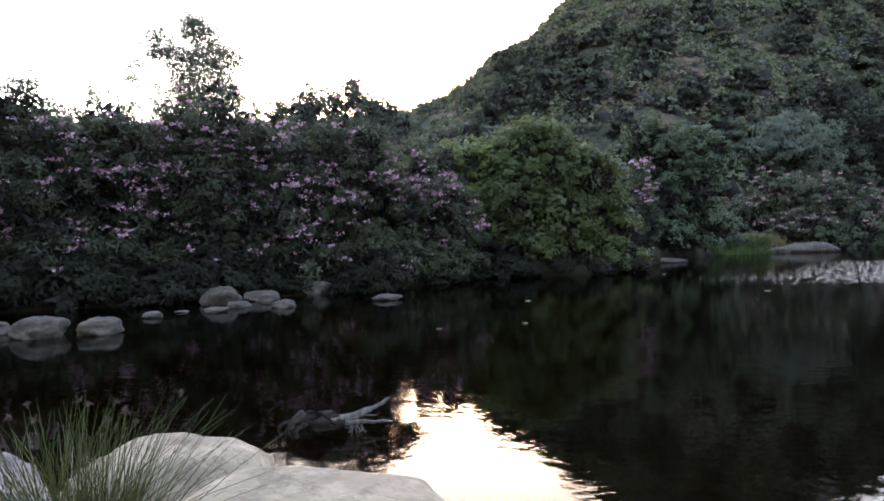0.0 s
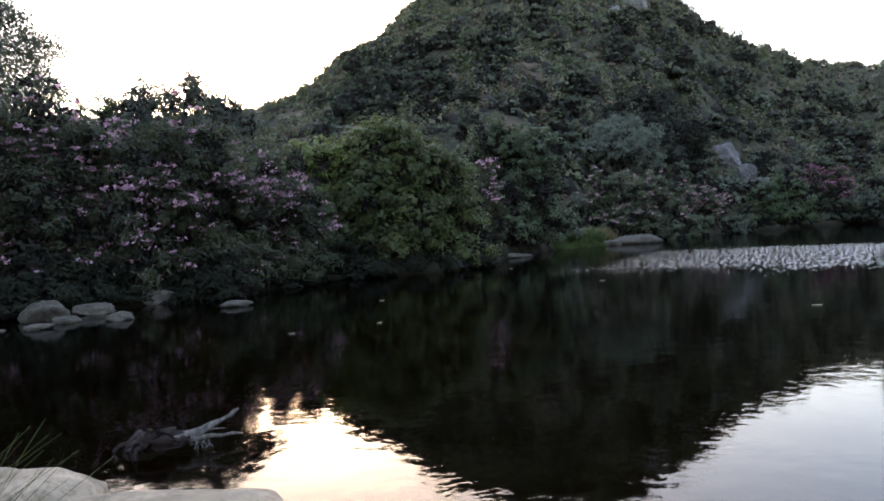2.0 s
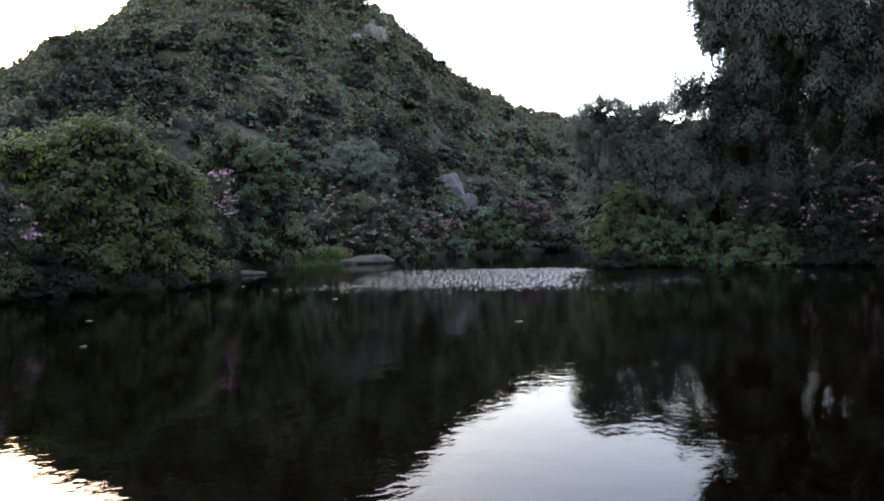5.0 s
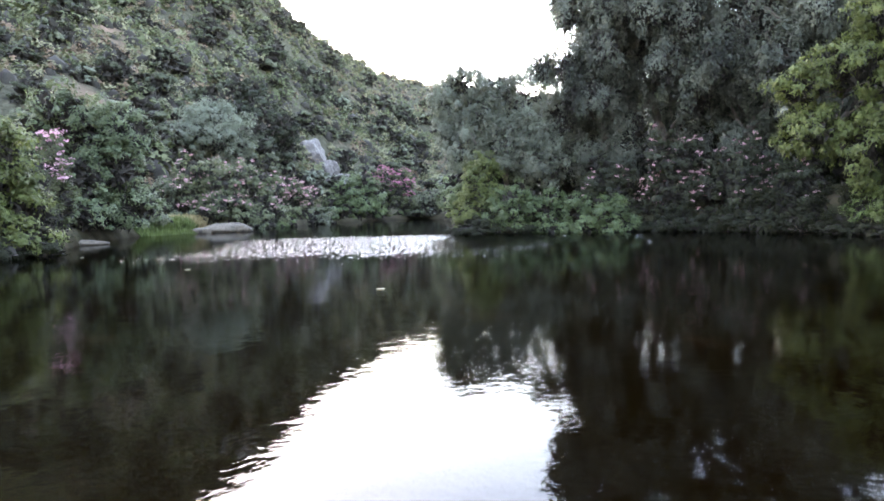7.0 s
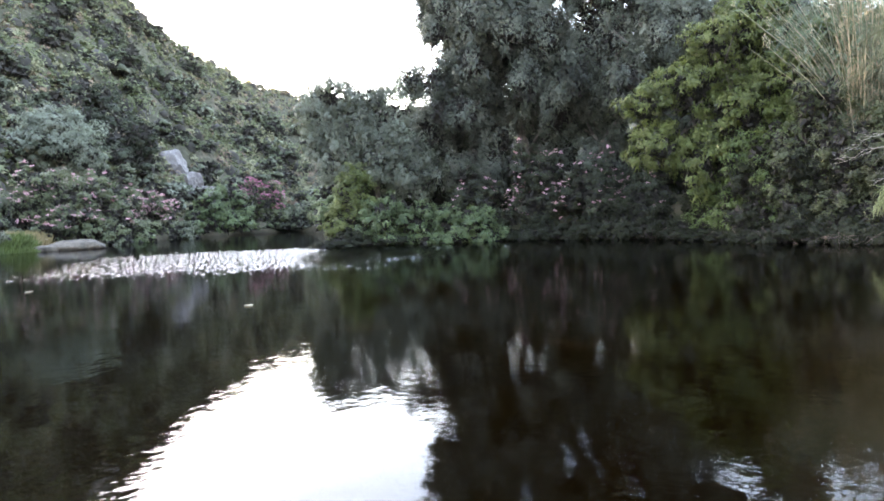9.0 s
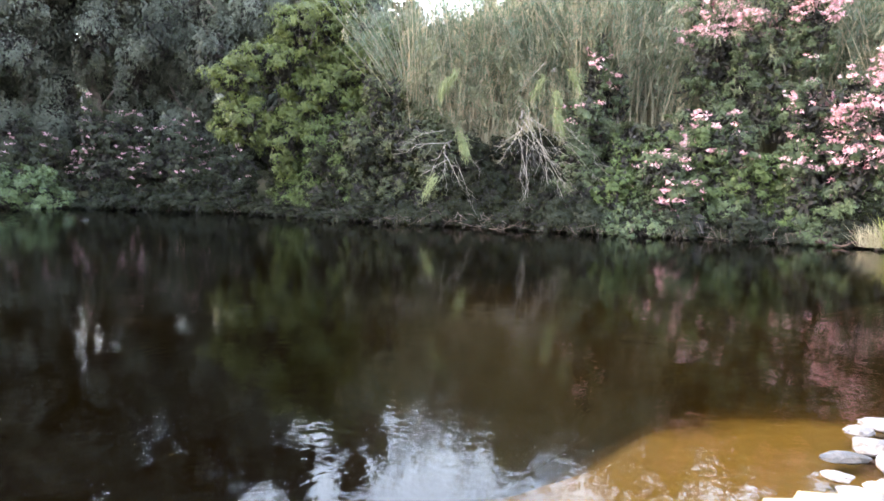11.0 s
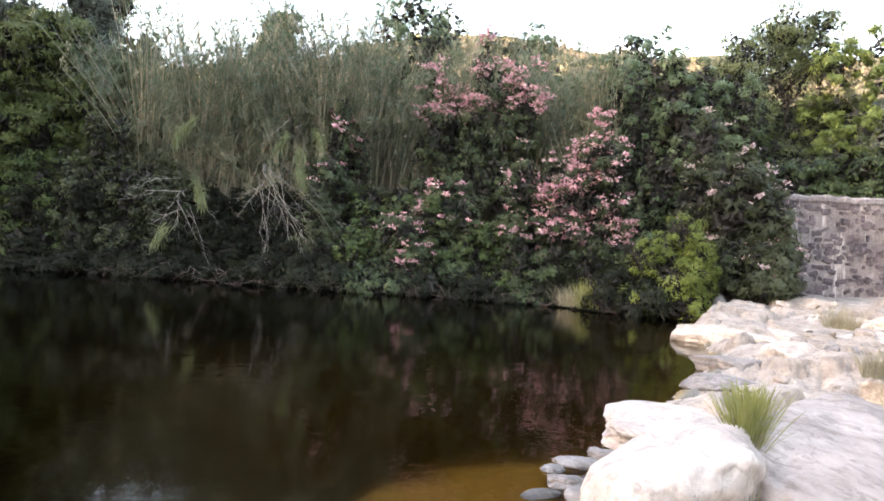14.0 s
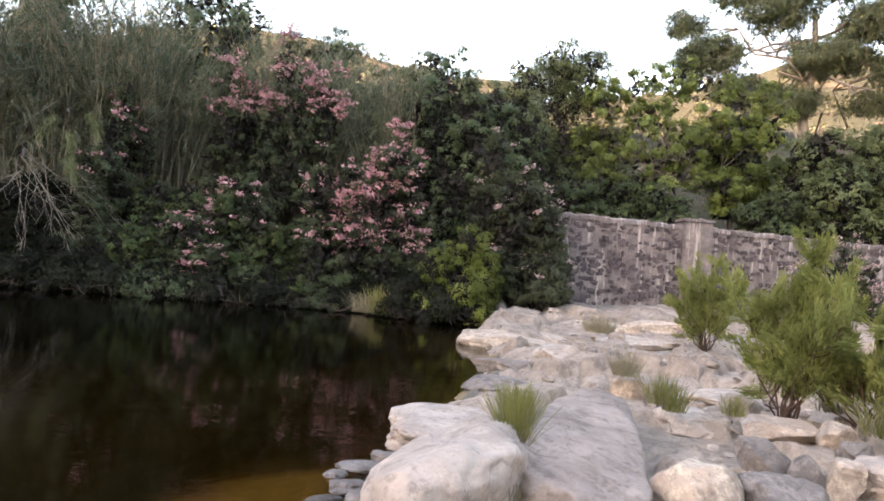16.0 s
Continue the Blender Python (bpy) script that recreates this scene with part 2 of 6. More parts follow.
def mortar_material():
    """Old lime mortar: patchy, stained dark in places, with pale runs of lime down the face."""
    k = Mat("wall_mortar")
    at = k.place()
    patch, fine = k.noise(at, 0.9, 6.0, 0.7), k.noise(at, 11.0, 8.0, 0.75)
    runs = k.noise(at, 1.0, 5.0, 0.7, (3.2, 3.2, 0.28))
    colour = k.mix(k.ramp(patch, 0.34, 0.66), (0.12, 0.098, 0.1), (0.34, 0.295, 0.28))
    colour = k.mix(k.ramp(fine, 0.42, 0.7, 0.0, 0.7), colour, (0.065, 0.054, 0.056))
    colour = k.mix(k.ramp(runs, 0.55, 0.64, 0.0, 0.85), colour, (0.52, 0.46, 0.43))
    colour = k.mix(k.ramp(k.noise(at, 2.6, 6.0, 0.8), 0.58, 0.72, 0.0, 0.8), colour, (0.05, 0.04, 0.043))
    return k.base(colour, 0.95, k.bump(k.math("ADD", fine, k.noise(at, 4.0, 5.0)), 0.8, 0.08))


M_MORTAR = mortar_material()


def ground_material():
    """Bank earth, rock shelf, sunken sand and dry hillside, blended by what covers the ground."""
    k = Mat("ground_cover")
    cover = k.node("Attribute", attribute_name="cover").outputs["Color"]
    part_of = k.node("SeparateColor")
    k.link(cover, part_of.inputs[0])
    at = k.place()
    broad, fine = k.noise(at, 0.35, 5.0), k.noise(at, 6.0, 6.0, 0.7)
    hillside = k.mix(k.ramp(k.noise(at, 0.05, 6.0, 0.75), 0.56, 0.72), k.mix(k.ramp(k.noise(at, 0.9, 6.0, 0.8), 0.4, 0.6), (0.026, 0.027, 0.019), (0.07, 0.07, 0.05)), (0.22, 0.15, 0.115))
    # near-black bed off the shoals puts light lost with depth into its colour
    depth_dark_bed = k.mix(broad, (0.005, 0.0037, 0.0018), (0.013, 0.0093, 0.0043))
    soil = k.mix(k.ramp(broad, 0.35, 0.65), (0.018, 0.021, 0.011), (0.05, 0.042, 0.027))
    shelf = k.mix(k.ramp(broad, 0.3, 0.7), (0.18, 0.155, 0.13), (0.4, 0.35, 0.3))
    shelf = k.mix(k.ramp(fine, 0.4, 0.7, 0.0, 0.6), shelf, (0.3, 0.28, 0.27))
    shelf = k.mix(k.ramp(k.noise(at, 2.4, 7.0, 0.75), 0.5, 0.66, 0.0, 0.7), shelf, (0.11, 0.095, 0.08))
    sand = k.mix(fine, (0.38, 0.26, 0.1), (0.6, 0.44, 0.2))
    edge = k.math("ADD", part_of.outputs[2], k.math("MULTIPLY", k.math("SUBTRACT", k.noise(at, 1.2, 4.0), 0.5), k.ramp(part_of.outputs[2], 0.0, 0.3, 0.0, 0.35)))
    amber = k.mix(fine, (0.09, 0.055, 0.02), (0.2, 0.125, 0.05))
    under = k.mix(k.ramp(edge, 0.04, 0.2), depth_dark_bed, k.mix(broad, (0.034, 0.025, 0.01), (0.066, 0.047, 0.0195)))
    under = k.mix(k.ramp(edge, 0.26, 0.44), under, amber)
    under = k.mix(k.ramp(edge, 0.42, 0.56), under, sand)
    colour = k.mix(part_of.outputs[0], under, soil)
    colour = k.mix(part_of.outputs[1], colour, shelf)
    far = k.node("Attribute", attribute_name="slope_cover").outputs["Fac"]
    colour = k.mix(far, colour, hillside)
    colour = k.mix(k.node("Attribute", attribute_name="bare_cover").outputs["Fac"], colour, k.mix(fine, (0.085, 0.058, 0.043), (0.19, 0.135, 0.1)))
    k.bsdf.inputs["Specular IOR Level"].default_value = 0.05
    return k.base(colour, 0.95, k.bump(fine, 0.5, 0.05))


def water_material():
    """Clear, still, tea-coloured water: gloss by Fresnel over tinted clear depth, a breeze-ruffled patch in mid-river."""
    k = Mat("river_water")
    at = k.place()
    swell = k.noise(at, 0.9, 2.0, 0.5)
    ripple = k.noise(at, 3.2, 3.0, 0.5)
    normal = k.bump(swell, 0.06, 0.05)
    normal = k.bump(ripple, 0.12, 0.02, normal)
    normal = k.bump(k.noise(at, 8.5, 2.0, 0.5), 0.16, 0.008, normal)
    # the ruffled patch, an ellipse across the river
    mp = k.node("Mapping", vector_type="TEXTURE")
    k.link(at, mp.inputs["Vector"])
    mp.inputs["Location"].default_value = (19.6, 25.4, 0)
    mp.inputs["Rotation"].default_value = (0, 0, radians(-39))
    mp.inputs["Scale"].default_value = (19.0, 11.0, 1.0)
    far = k.node("VectorMath", operation="LENGTH")
    k.link(mp.outputs[0], far.inputs[0])
    inside = k.math("ADD", far.outputs["Value"], k.math("MULTIPLY", k.math("SUBTRACT", k.noise(at, 0.5, 3.0), 0.5), 0.7))
    aside = k.node("SeparateXYZ")
    k.link(mp.outputs[0], aside.inputs[0])
    mask = k.math("MULTIPLY", k.ramp(inside, 1.15, 0.7), k.ramp(aside.outputs[0], -0.75, 0.35, 0.62, 1.14))
    # cells stretched along the camera's line of sight, sized to show as glints
    crest = k.node("Mapping", vector_type="TEXTURE")
    k.link(at, crest.inputs["Vector"])
    crest.inputs["Rotation"].default_value = (0, 0, radians(-39))
    crest.inputs["Scale"].default_value = (0.115, 0.65, 1.0)
    facet = k.math("ADD", k.noise(crest.outputs[0], 1.0, 1.0, 0.5), k.math("MULTIPLY", k.math("SUBTRACT", mask, 1.0), 0.26))
    steep = k.ramp(facet, 0.515, 0.56, 0.0, 0.2)
    # facets tilt towards the camera, so they mirror bright sky as glints
    lean = k.node("VectorMath", operation="SCALE")
    lean.inputs[0].default_value = (-0.63, -0.777, 0.0)
    k.link(k.math("MULTIPLY", steep, k.ramp(mask, 0.0, 0.08)), lean.inputs["Scale"])
    total = k.node("VectorMath", operation="ADD")
    k.link(normal, total.inputs[0])
    k.link(lean.outputs[0], total.inputs[1])
    even = k.node("VectorMath", operation="NORMALIZE")
    k.link(total.outputs[0], even.inputs[0])
    normal = even.outputs[0]
    clear = k.node("BsdfTransparent")
    clear.inputs["Color"].default_value = (0.55, 0.43, 0.24, 1)
    shine = k.node("BsdfGlossy")
    shine.inputs["Roughness"].default_value = 0.015
    shine.inputs["Color"].default_value = (0.72, 0.72, 0.72, 1)
    k.link(normal, shine.inputs["Normal"])
    fresnel = k.node("Fresnel")
    fresnel.inputs["IOR"].default_value = 1.33
    k.link(normal, fresnel.inputs["Normal"])
    both = k.node("MixShader")
    k.link(fresnel.outputs[0], both.inputs[0])
    k.link(clear.outputs[0], both.inputs[1])
    k.link(shine.outputs[0], both.inputs[2])
    k.link(both.outputs[0], k.out.inputs["Surface"])
    return k.m


M_GROUND, M_WATER = ground_material(), water_material()


# ---- mesh helpers ----
def arrays_mesh(name, verts, faces, material, smooth=False):
    """A mesh from arrays of vertices and of faces that all have the same number of corners."""
    verts, faces = np.asarray(verts, np.float32), np.asarray(faces, np.int32)
    me = bpy.data.meshes.new(name)
    n, size = len(faces), faces.shape[1]
    me.vertices.add(len(verts))
    me.vertices.foreach_set("co", verts.ravel())
    me.loops.add(n * size)
    me.loops.foreach_set("vertex_index", faces.ravel())
    me.polygons.add(n)
    me.polygons.foreach_set("loop_start", np.arange(0, n * size, size, dtype=np.int32))
    me.polygons.foreach_set("loop_total", np.full(n, size, np.int32))
    if smooth:
        me.polygons.foreach_set("use_smooth", np.ones(n, bool))
    me.update(calc_edges=True)
    me.materials.append(material)
    return me


def part(name, mesh, parent, label="", kind=""):
    ob = new(name, mesh)
    ob.parent = parent
    return tagged(ob, label, kind=kind)


def bm_mesh(name, bm, material, smooth=True):
    me = bpy.data.meshes.new(name)
    bm.to_mesh(me)
    bm.free()
    if smooth:
        me.polygons.foreach_set("use_smooth", np.ones(len(me.polygons), bool))
    me.materials.append(material)
    return me


def unit(v):
    return v / np.maximum(np.linalg.norm(v, axis=-1, keepdims=True), 1e-9)


def leaf_arrays(at, way, face, length, width, sag=0.1):
    """Leaves as pointed blades: two shoulders and a tip."""
    n = len(at)
    length, width = np.broadcast_to(length, n)[:, None], np.broadcast_to(width, n)[:, None]
    side = unit(np.cross(way, face))
    tip = at + way * length - np.array([0, 0, 1.0]) * length * sag
    v = np.stack([at + side * width / 2, tip, at - side * width / 2], 1).reshape(-1, 3)
    return v, np.arange(3 * n).reshape(-1, 3)


def joined(pieces):
    verts, faces, start = [], [], 0
    for v, f in pieces:
        verts.append(v)
        faces.append(f + start)
        start += len(v)
    return np.concatenate(verts), np.concatenate(faces)


def tube_arrays(path, radii, sides=5):
    """A tapering tube along a path."""
    path, radii = np.asarray(path, float), np.asarray(radii, float)
    way = unit(np.gradient(path, axis=0))
    ref = np.where(np.abs(way[:, 2:]) > 0.9, np.array([[1.0, 0, 0]]), np.array([[0, 0, 1.0]]))
    a = unit(np.cross(way, ref))
    b = np.cross(way, a)
    ang = np.linspace(0, 2 * np.pi, sides, endpoint=False)
    ring = a[:, None] * np.cos(ang)[None, :, None] + b[:, None] * np.sin(ang)[None, :, None]
    v = (path[:, None] + ring * radii[:, None, None]).reshape(-1, 3)
    i, j = np.meshgrid(np.arange(len(path) - 1), np.arange(sides), indexing="ij")
    k = (j + 1) % sides
    f = np.stack([i * sides + j, i * sides + k, (i + 1) * sides + k, (i + 1) * sides + j], -1).reshape(-1, 4)
    return v, f


def crooked(rng, a, b, n=6, wander=0.08):
    """A crooked path from a to b."""
    a, b = np.asarray(a, float), np.asarray(b, float)
    t = np.linspace(0, 1, n)[:, None]
    off = rng.normal(0, 1, (n, 3)) * wander * np.linalg.norm(b - a) * np.sin(np.pi * t)
    return a + (b - a) * t + off


def lattice_noise(x, y, seed=0):
    """Smooth noise from -1 to 1 on a lattice of one metre."""
    def val(i, j):
        h = np.sin(i * 127.1 + j * 311.7 + seed * 74.7) * 43758.5453
        return h - np.floor(h)
    i, j = np.floor(x), np.floor(y)
    u, v = x - i, y - j
    u, v = u * u * (3 - 2 * u), v * v * (3 - 2 * v)
    a = val(i, j) * (1 - u) + val(i + 1, j) * u
    b = val(i, j + 1) * (1 - u) + val(i + 1, j + 1) * u
    return 2 * (a * (1 - v) + b * v) - 1


def spot(az, far, z=0.0):
    """A place by its bearing from the start of the view (clockwise, degrees) and its distance."""
    return far * math.sin(radians(az)), far * math.cos(radians(az)), z


# ---- the land ----
def curve(*knots):
    xs, ys = np.array(knots, float).T
    return lambda az: np.interp(az, xs, ys, period=360)


near_shore = curve((-60, 6), (-34, 4.8), (-20, 4.2), (-8, 3.4), (0, 2.7), (20, 2.2), (60, 2.2), (95, 2.5), (110, 3.2), (120, 4.0),
                   (127, 4.4), (140, 4.4), (150, 45), (285, 45), (295, 12))
far_shore = curve((-75, 26), (-60, 24), (-40, 21), (-33, 20), (-20, 20), (-5, 21.5), (3, 27), (12, 28), (16, 31), (18, 40), (22, 54),
                  (26, 60), (30, 70), (34, 84), (40, 118), (45, 130), (47, 118), (47.8, 70), (48.6, 41), (55, 44), (62, 43.5), (71, 41.5),
                  (78, 39.5), (84, 33.5), (91, 31), (95, 30.5), (105, 28.8), (115, 29), (124, 29), (130, 26.7), (138, 26), (285, 26))
# bearings 180 to 290: an unseen hill added to block low sky light
skyline = curve((-60, 7), (-30, 8), (-12, 9), (-4, 9.6), (-1, 10.4), (1, 11.2), (4.6, 14.0), (8.4, 15.8), (10.5, 17.8), (13.4, 19.2),
                (18, 21.2), (24, 21.5), (29, 19.8), (32, 17.6), (35, 14.7), (39, 12.6), (43, 10.9), (47, 9.6), (55, 8), (70, 9), (90, 12),
                (100, 13.5), (108, 16.6), (113, 17.8), (119, 17.6), (123, 17.0), (128, 16.6), (132, 16.0), (140, 16.4), (150, 17.5), (160, 20.0),
                (170, 19), (180, 20), (205, 27), (270, 27), (290, 14))
ridge = curve((-60, 320), (-10, 300), (0, 235), (8, 215), (20, 210), (35, 240), (47, 330), (60, 400), (90, 300), (110, 260), (140, 280), (170, 300), (205, 180), (280, 180))
foot = curve((-60, 60), (0, 55), (10, 58), (18, 66), (25, 74), (30, 84), (35, 100), (40, 130), (45, 145), (50, 130), (60, 80), (90, 70), (130, 70),
             (140, 60), (170, 70), (220, 80))
bank_rise = curve((-60, 1.4), (10, 1.2), (17, 0.7), (30, 0.8), (47, 0.6), (50, 1.2), (80, 2.5), (95, 3.4), (125, 3.4), (135, 2.2), (140, 0), (285, 0))
WALL_A, WALL_B, WALL_TOP = np.array((20.3, -21.8)), np.array((8.3, -39.4)), 5.2
wall_way = (WALL_B - WALL_A) / np.linalg.norm(WALL_B - WALL_A)
wall_back = np.array((-wall_way[1], wall_way[0]))
if wall_back @ WALL_A < 0:
    wall_back = -wall_back


edge_az = lambda r: np.interp(r, (0, 4.0, 4.8, 6.5, 8, 11, 14, 17, 19.4, 24, 28, 40), (124, 124, 127, 130, 132.5, 135.6, 136.6, 136, 134.4, 136, 137, 138))


def wet_reach(az, r):
    """Metres into the water from the nearest shore; below nought on land."""
    across = np.where((az > 60) | (az < -110), np.radians(edge_az(r) - np.where(az < -110, az + 360, az)) * r, 9.0)
    return np.minimum(np.minimum(r - near_shore(az), far_shore(az) - r), across)


def land(x, y):
    """The height of the ground."""
    x, y = np.asarray(x, float), np.asarray(y, float)
    az, r = np.degrees(np.arctan2(x, y)), np.hypot(x, y)
    rin, rout = near_shore(az), far_shore(az)
    wet = wet_reach(az, r)
    # a sandy shoal off the shelf, with a drop beyond it
    slope = np.interp(az, (100, 110, 130, 138), (0.22, 0.13, 0.13, 0.22))
    bed = -np.clip(0.05 + slope * wet + 0.3 * np.clip(wet - 1.6, 0, 3), 0, 1.7)
    ledge = lattice_noise(x * 0.55 + 0.3 * lattice_noise(x, y, 6), y * 0.55, 2)
    shelf = 0.06 + 0.0012 * np.minimum(r, 40) ** 2 + 0.10 * np.clip(3 * ledge, -1, 1) * np.clip(r / 6, 0.3, 1) + 0.05 * lattice_noise(x * 2.2, y * 2.2, 5) + 0.025 * lattice_noise(x * 5, y * 5, 7)
    shelf = 0.0 + np.maximum(shelf, 0.03) * np.clip(-wet / 0.7, 0, 1)
    d = np.maximum(r - rout, 0)
    rise = bank_rise(az)
    bank = 0.12 + rise * np.clip(d / (2.2 * np.maximum(rise, 0.3)), 0, 1) ** 0.8 + 0.05 * np.maximum(d - 8, 0) * (r < 400) + 0.1 * lattice_noise(x, y, 3)
    far_side = (r > rout) & (az < edge_az(r)) & (az > -75)
    z = np.where(far_side, bank, np.where(wet > 0, bed, shelf))
    # behind the stone wall the ground is filled level with its top
    back = (np.stack([x, y], -1) - WALL_A) @ wall_back
    along = (np.stack([x, y], -1) - WALL_A) @ wall_way
    fill = np.clip((back - 0.8) / 0.4, 0, 1) * np.clip((along + 3) / 3, 0, 1)
    z = z + fill * np.maximum(4.75 + 0.09 * np.maximum(back, 0) * (r < 120) + 0.12 * lattice_noise(x * 0.4, y * 0.4, 8) - z, 0)
    # hills, with the unseen light-blocking one behind the camera
    rr, r0 = ridge(az), foot(az)
    top = EYE + rr * np.tan(np.radians(skyline(az) - 0.7))
    u = np.clip((r - r0) / (rr - r0), 0, 1)
    hill = (top - 3) * (0.75 * u + 0.25 * u * u) - np.maximum(r - rr, 0) * 0.12
    rough = 3.5 * lattice_noise(x / 28, y / 28, 1) + 1.6 * lattice_noise(x / 11, y / 11, 4)
    hill = hill + rough * np.clip(u * 4, 0, 1) * np.clip(2.2 - 2 * u, 0.15, 1)
    return z + np.where(r > r0, np.maximum(hill, -2), 0)


def bare_soil(x, y):
    """Where the slope above the bend shows red-brown earth, from nought to one."""
    az, r = np.degrees(np.arctan2(x, y)), np.hypot(x, y)
    spots = sum(w * np.exp(-((az - a) / da) ** 2 - ((r - d) / dr) ** 2) for a, da, d, dr, w in ((20.0, 3.0, 92, 8, 1.0), (12.5, 2.0, 118, 9, 0.7), (34.5, 1.8, 106, 5, 0.9)))
    return np.clip(1.2 * spots + 0.55 * lattice_noise(x / 3.1, y / 3.1, 17) + 0.3 * lattice_noise(x / 1.3, y / 1.3, 18) - 0.45, 0, 1)


def ground_z(az, far):
    x, y, _ = spot(az, far)
    return float(land(x, y))


N_AZ = 480
radii = np.concatenate([[0.003], np.linspace(0.25, 8, 40), np.linspace(8.4, 60, 84), np.geomspace(61.5, 480, 60), [700, 1200, 2200, 4000]])
az_grid = np.radians(np.linspace(-180, 180, N_AZ, endpoint=False))
RR, AA = np.meshgrid(radii, az_grid, indexing="ij")
gx, gy = RR * np.sin(AA), RR * np.cos(AA)
gz = land(gx, gy)
under_shelf = (np.degrees(AA) > 126.5) & (np.degrees(AA) < 179) & (RR > 3.3) & (RR < 30) & (wet_reach(np.degrees(AA), RR) < -0.3) & ~((RR > far_shore(np.degrees(AA)) - 0.6) & (np.degrees(AA) < edge_az(RR) + 0.6))
under_shelf &= (np.stack([gx, gy], -1) - WALL_A) @ wall_back < -0.6
gz = gz - 0.4 * under_shelf
gz = np.where(RR > 650, np.minimum(gz, 20) * 0 + 4, gz)
i, j = np.meshgrid(np.arange(len(radii) - 1), np.arange(N_AZ), indexing="ij")
k = (j + 1) % N_AZ
faces = np.stack([i * N_AZ + j, (i + 1) * N_AZ + j, (i + 1) * N_AZ + k, i * N_AZ + k], -1).reshape(-1, 4)[:, ::-1]
ground_mesh = arrays_mesh("ground", np.stack([gx, gy, gz], -1).reshape(-1, 3), faces, M_GROUND, True)
deg = np.degrees(AA)
wetness = wet_reach(deg, RR)
on_far = (RR > far_shore(deg)) & (deg < edge_az(RR)) & (deg > -75)
dry = np.clip(-wetness / 0.4, 0, 1)
sx, sy, _ = spot(123.5, 4.1)
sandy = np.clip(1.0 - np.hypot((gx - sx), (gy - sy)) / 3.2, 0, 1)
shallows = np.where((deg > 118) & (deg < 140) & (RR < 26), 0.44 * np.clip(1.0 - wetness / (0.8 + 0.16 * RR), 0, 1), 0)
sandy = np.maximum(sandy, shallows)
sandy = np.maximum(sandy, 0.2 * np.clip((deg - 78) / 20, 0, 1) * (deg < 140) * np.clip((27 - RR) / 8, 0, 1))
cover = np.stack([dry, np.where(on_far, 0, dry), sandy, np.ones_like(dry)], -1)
cover[..., 1] *= np.clip(1.6 - np.maximum((np.stack([gx, gy], -1) - WALL_A) @ wall_back, 0), 0, 1)
attr = ground_mesh.color_attributes.new("cover", "FLOAT_COLOR", "POINT")
attr.data.foreach_set("color", cover.reshape(-1).astype(np.float32))
attr = ground_mesh.attributes.new("slope_cover", "FLOAT", "POINT")
attr.data.foreach_set("value", np.clip((RR - foot(deg)) / 25, 0, 1).reshape(-1).astype(np.float32))
attr = ground_mesh.attributes.new("bare_cover", "FLOAT", "POINT")
attr.data.foreach_set("value", bare_soil(gx, gy).reshape(-1).astype(np.float32))
tagged(new("ground", ground_mesh), "river banks, rocky shelf and dry scrubby hillsides", "ground", kind="structure")

ang = np.radians(np.linspace(0, 360, 96, endpoint=False))
water_r = np.array([0.5, 5, 20, 60, 150])
wv = (water_r[:, None, None] * np.stack([np.sin(ang), np.cos(ang), 0 * ang], -1)[None]).reshape(-1, 3)
i, j = np.meshgrid(np.arange(4), np.arange(96), indexing="ij")
k = (j + 1) % 96
wf = np.stack([i * 96 + j, (i + 1) * 96 + j, (i + 1) * 96 + k, i * 96 + k], -1).reshape(-1, 4)[:, ::-1]
tagged(new("water", arrays_mesh("water", wv, wf, M_WATER, True)), "still dark tea-brown river water reflecting sky and banks", "water", kind="structure")


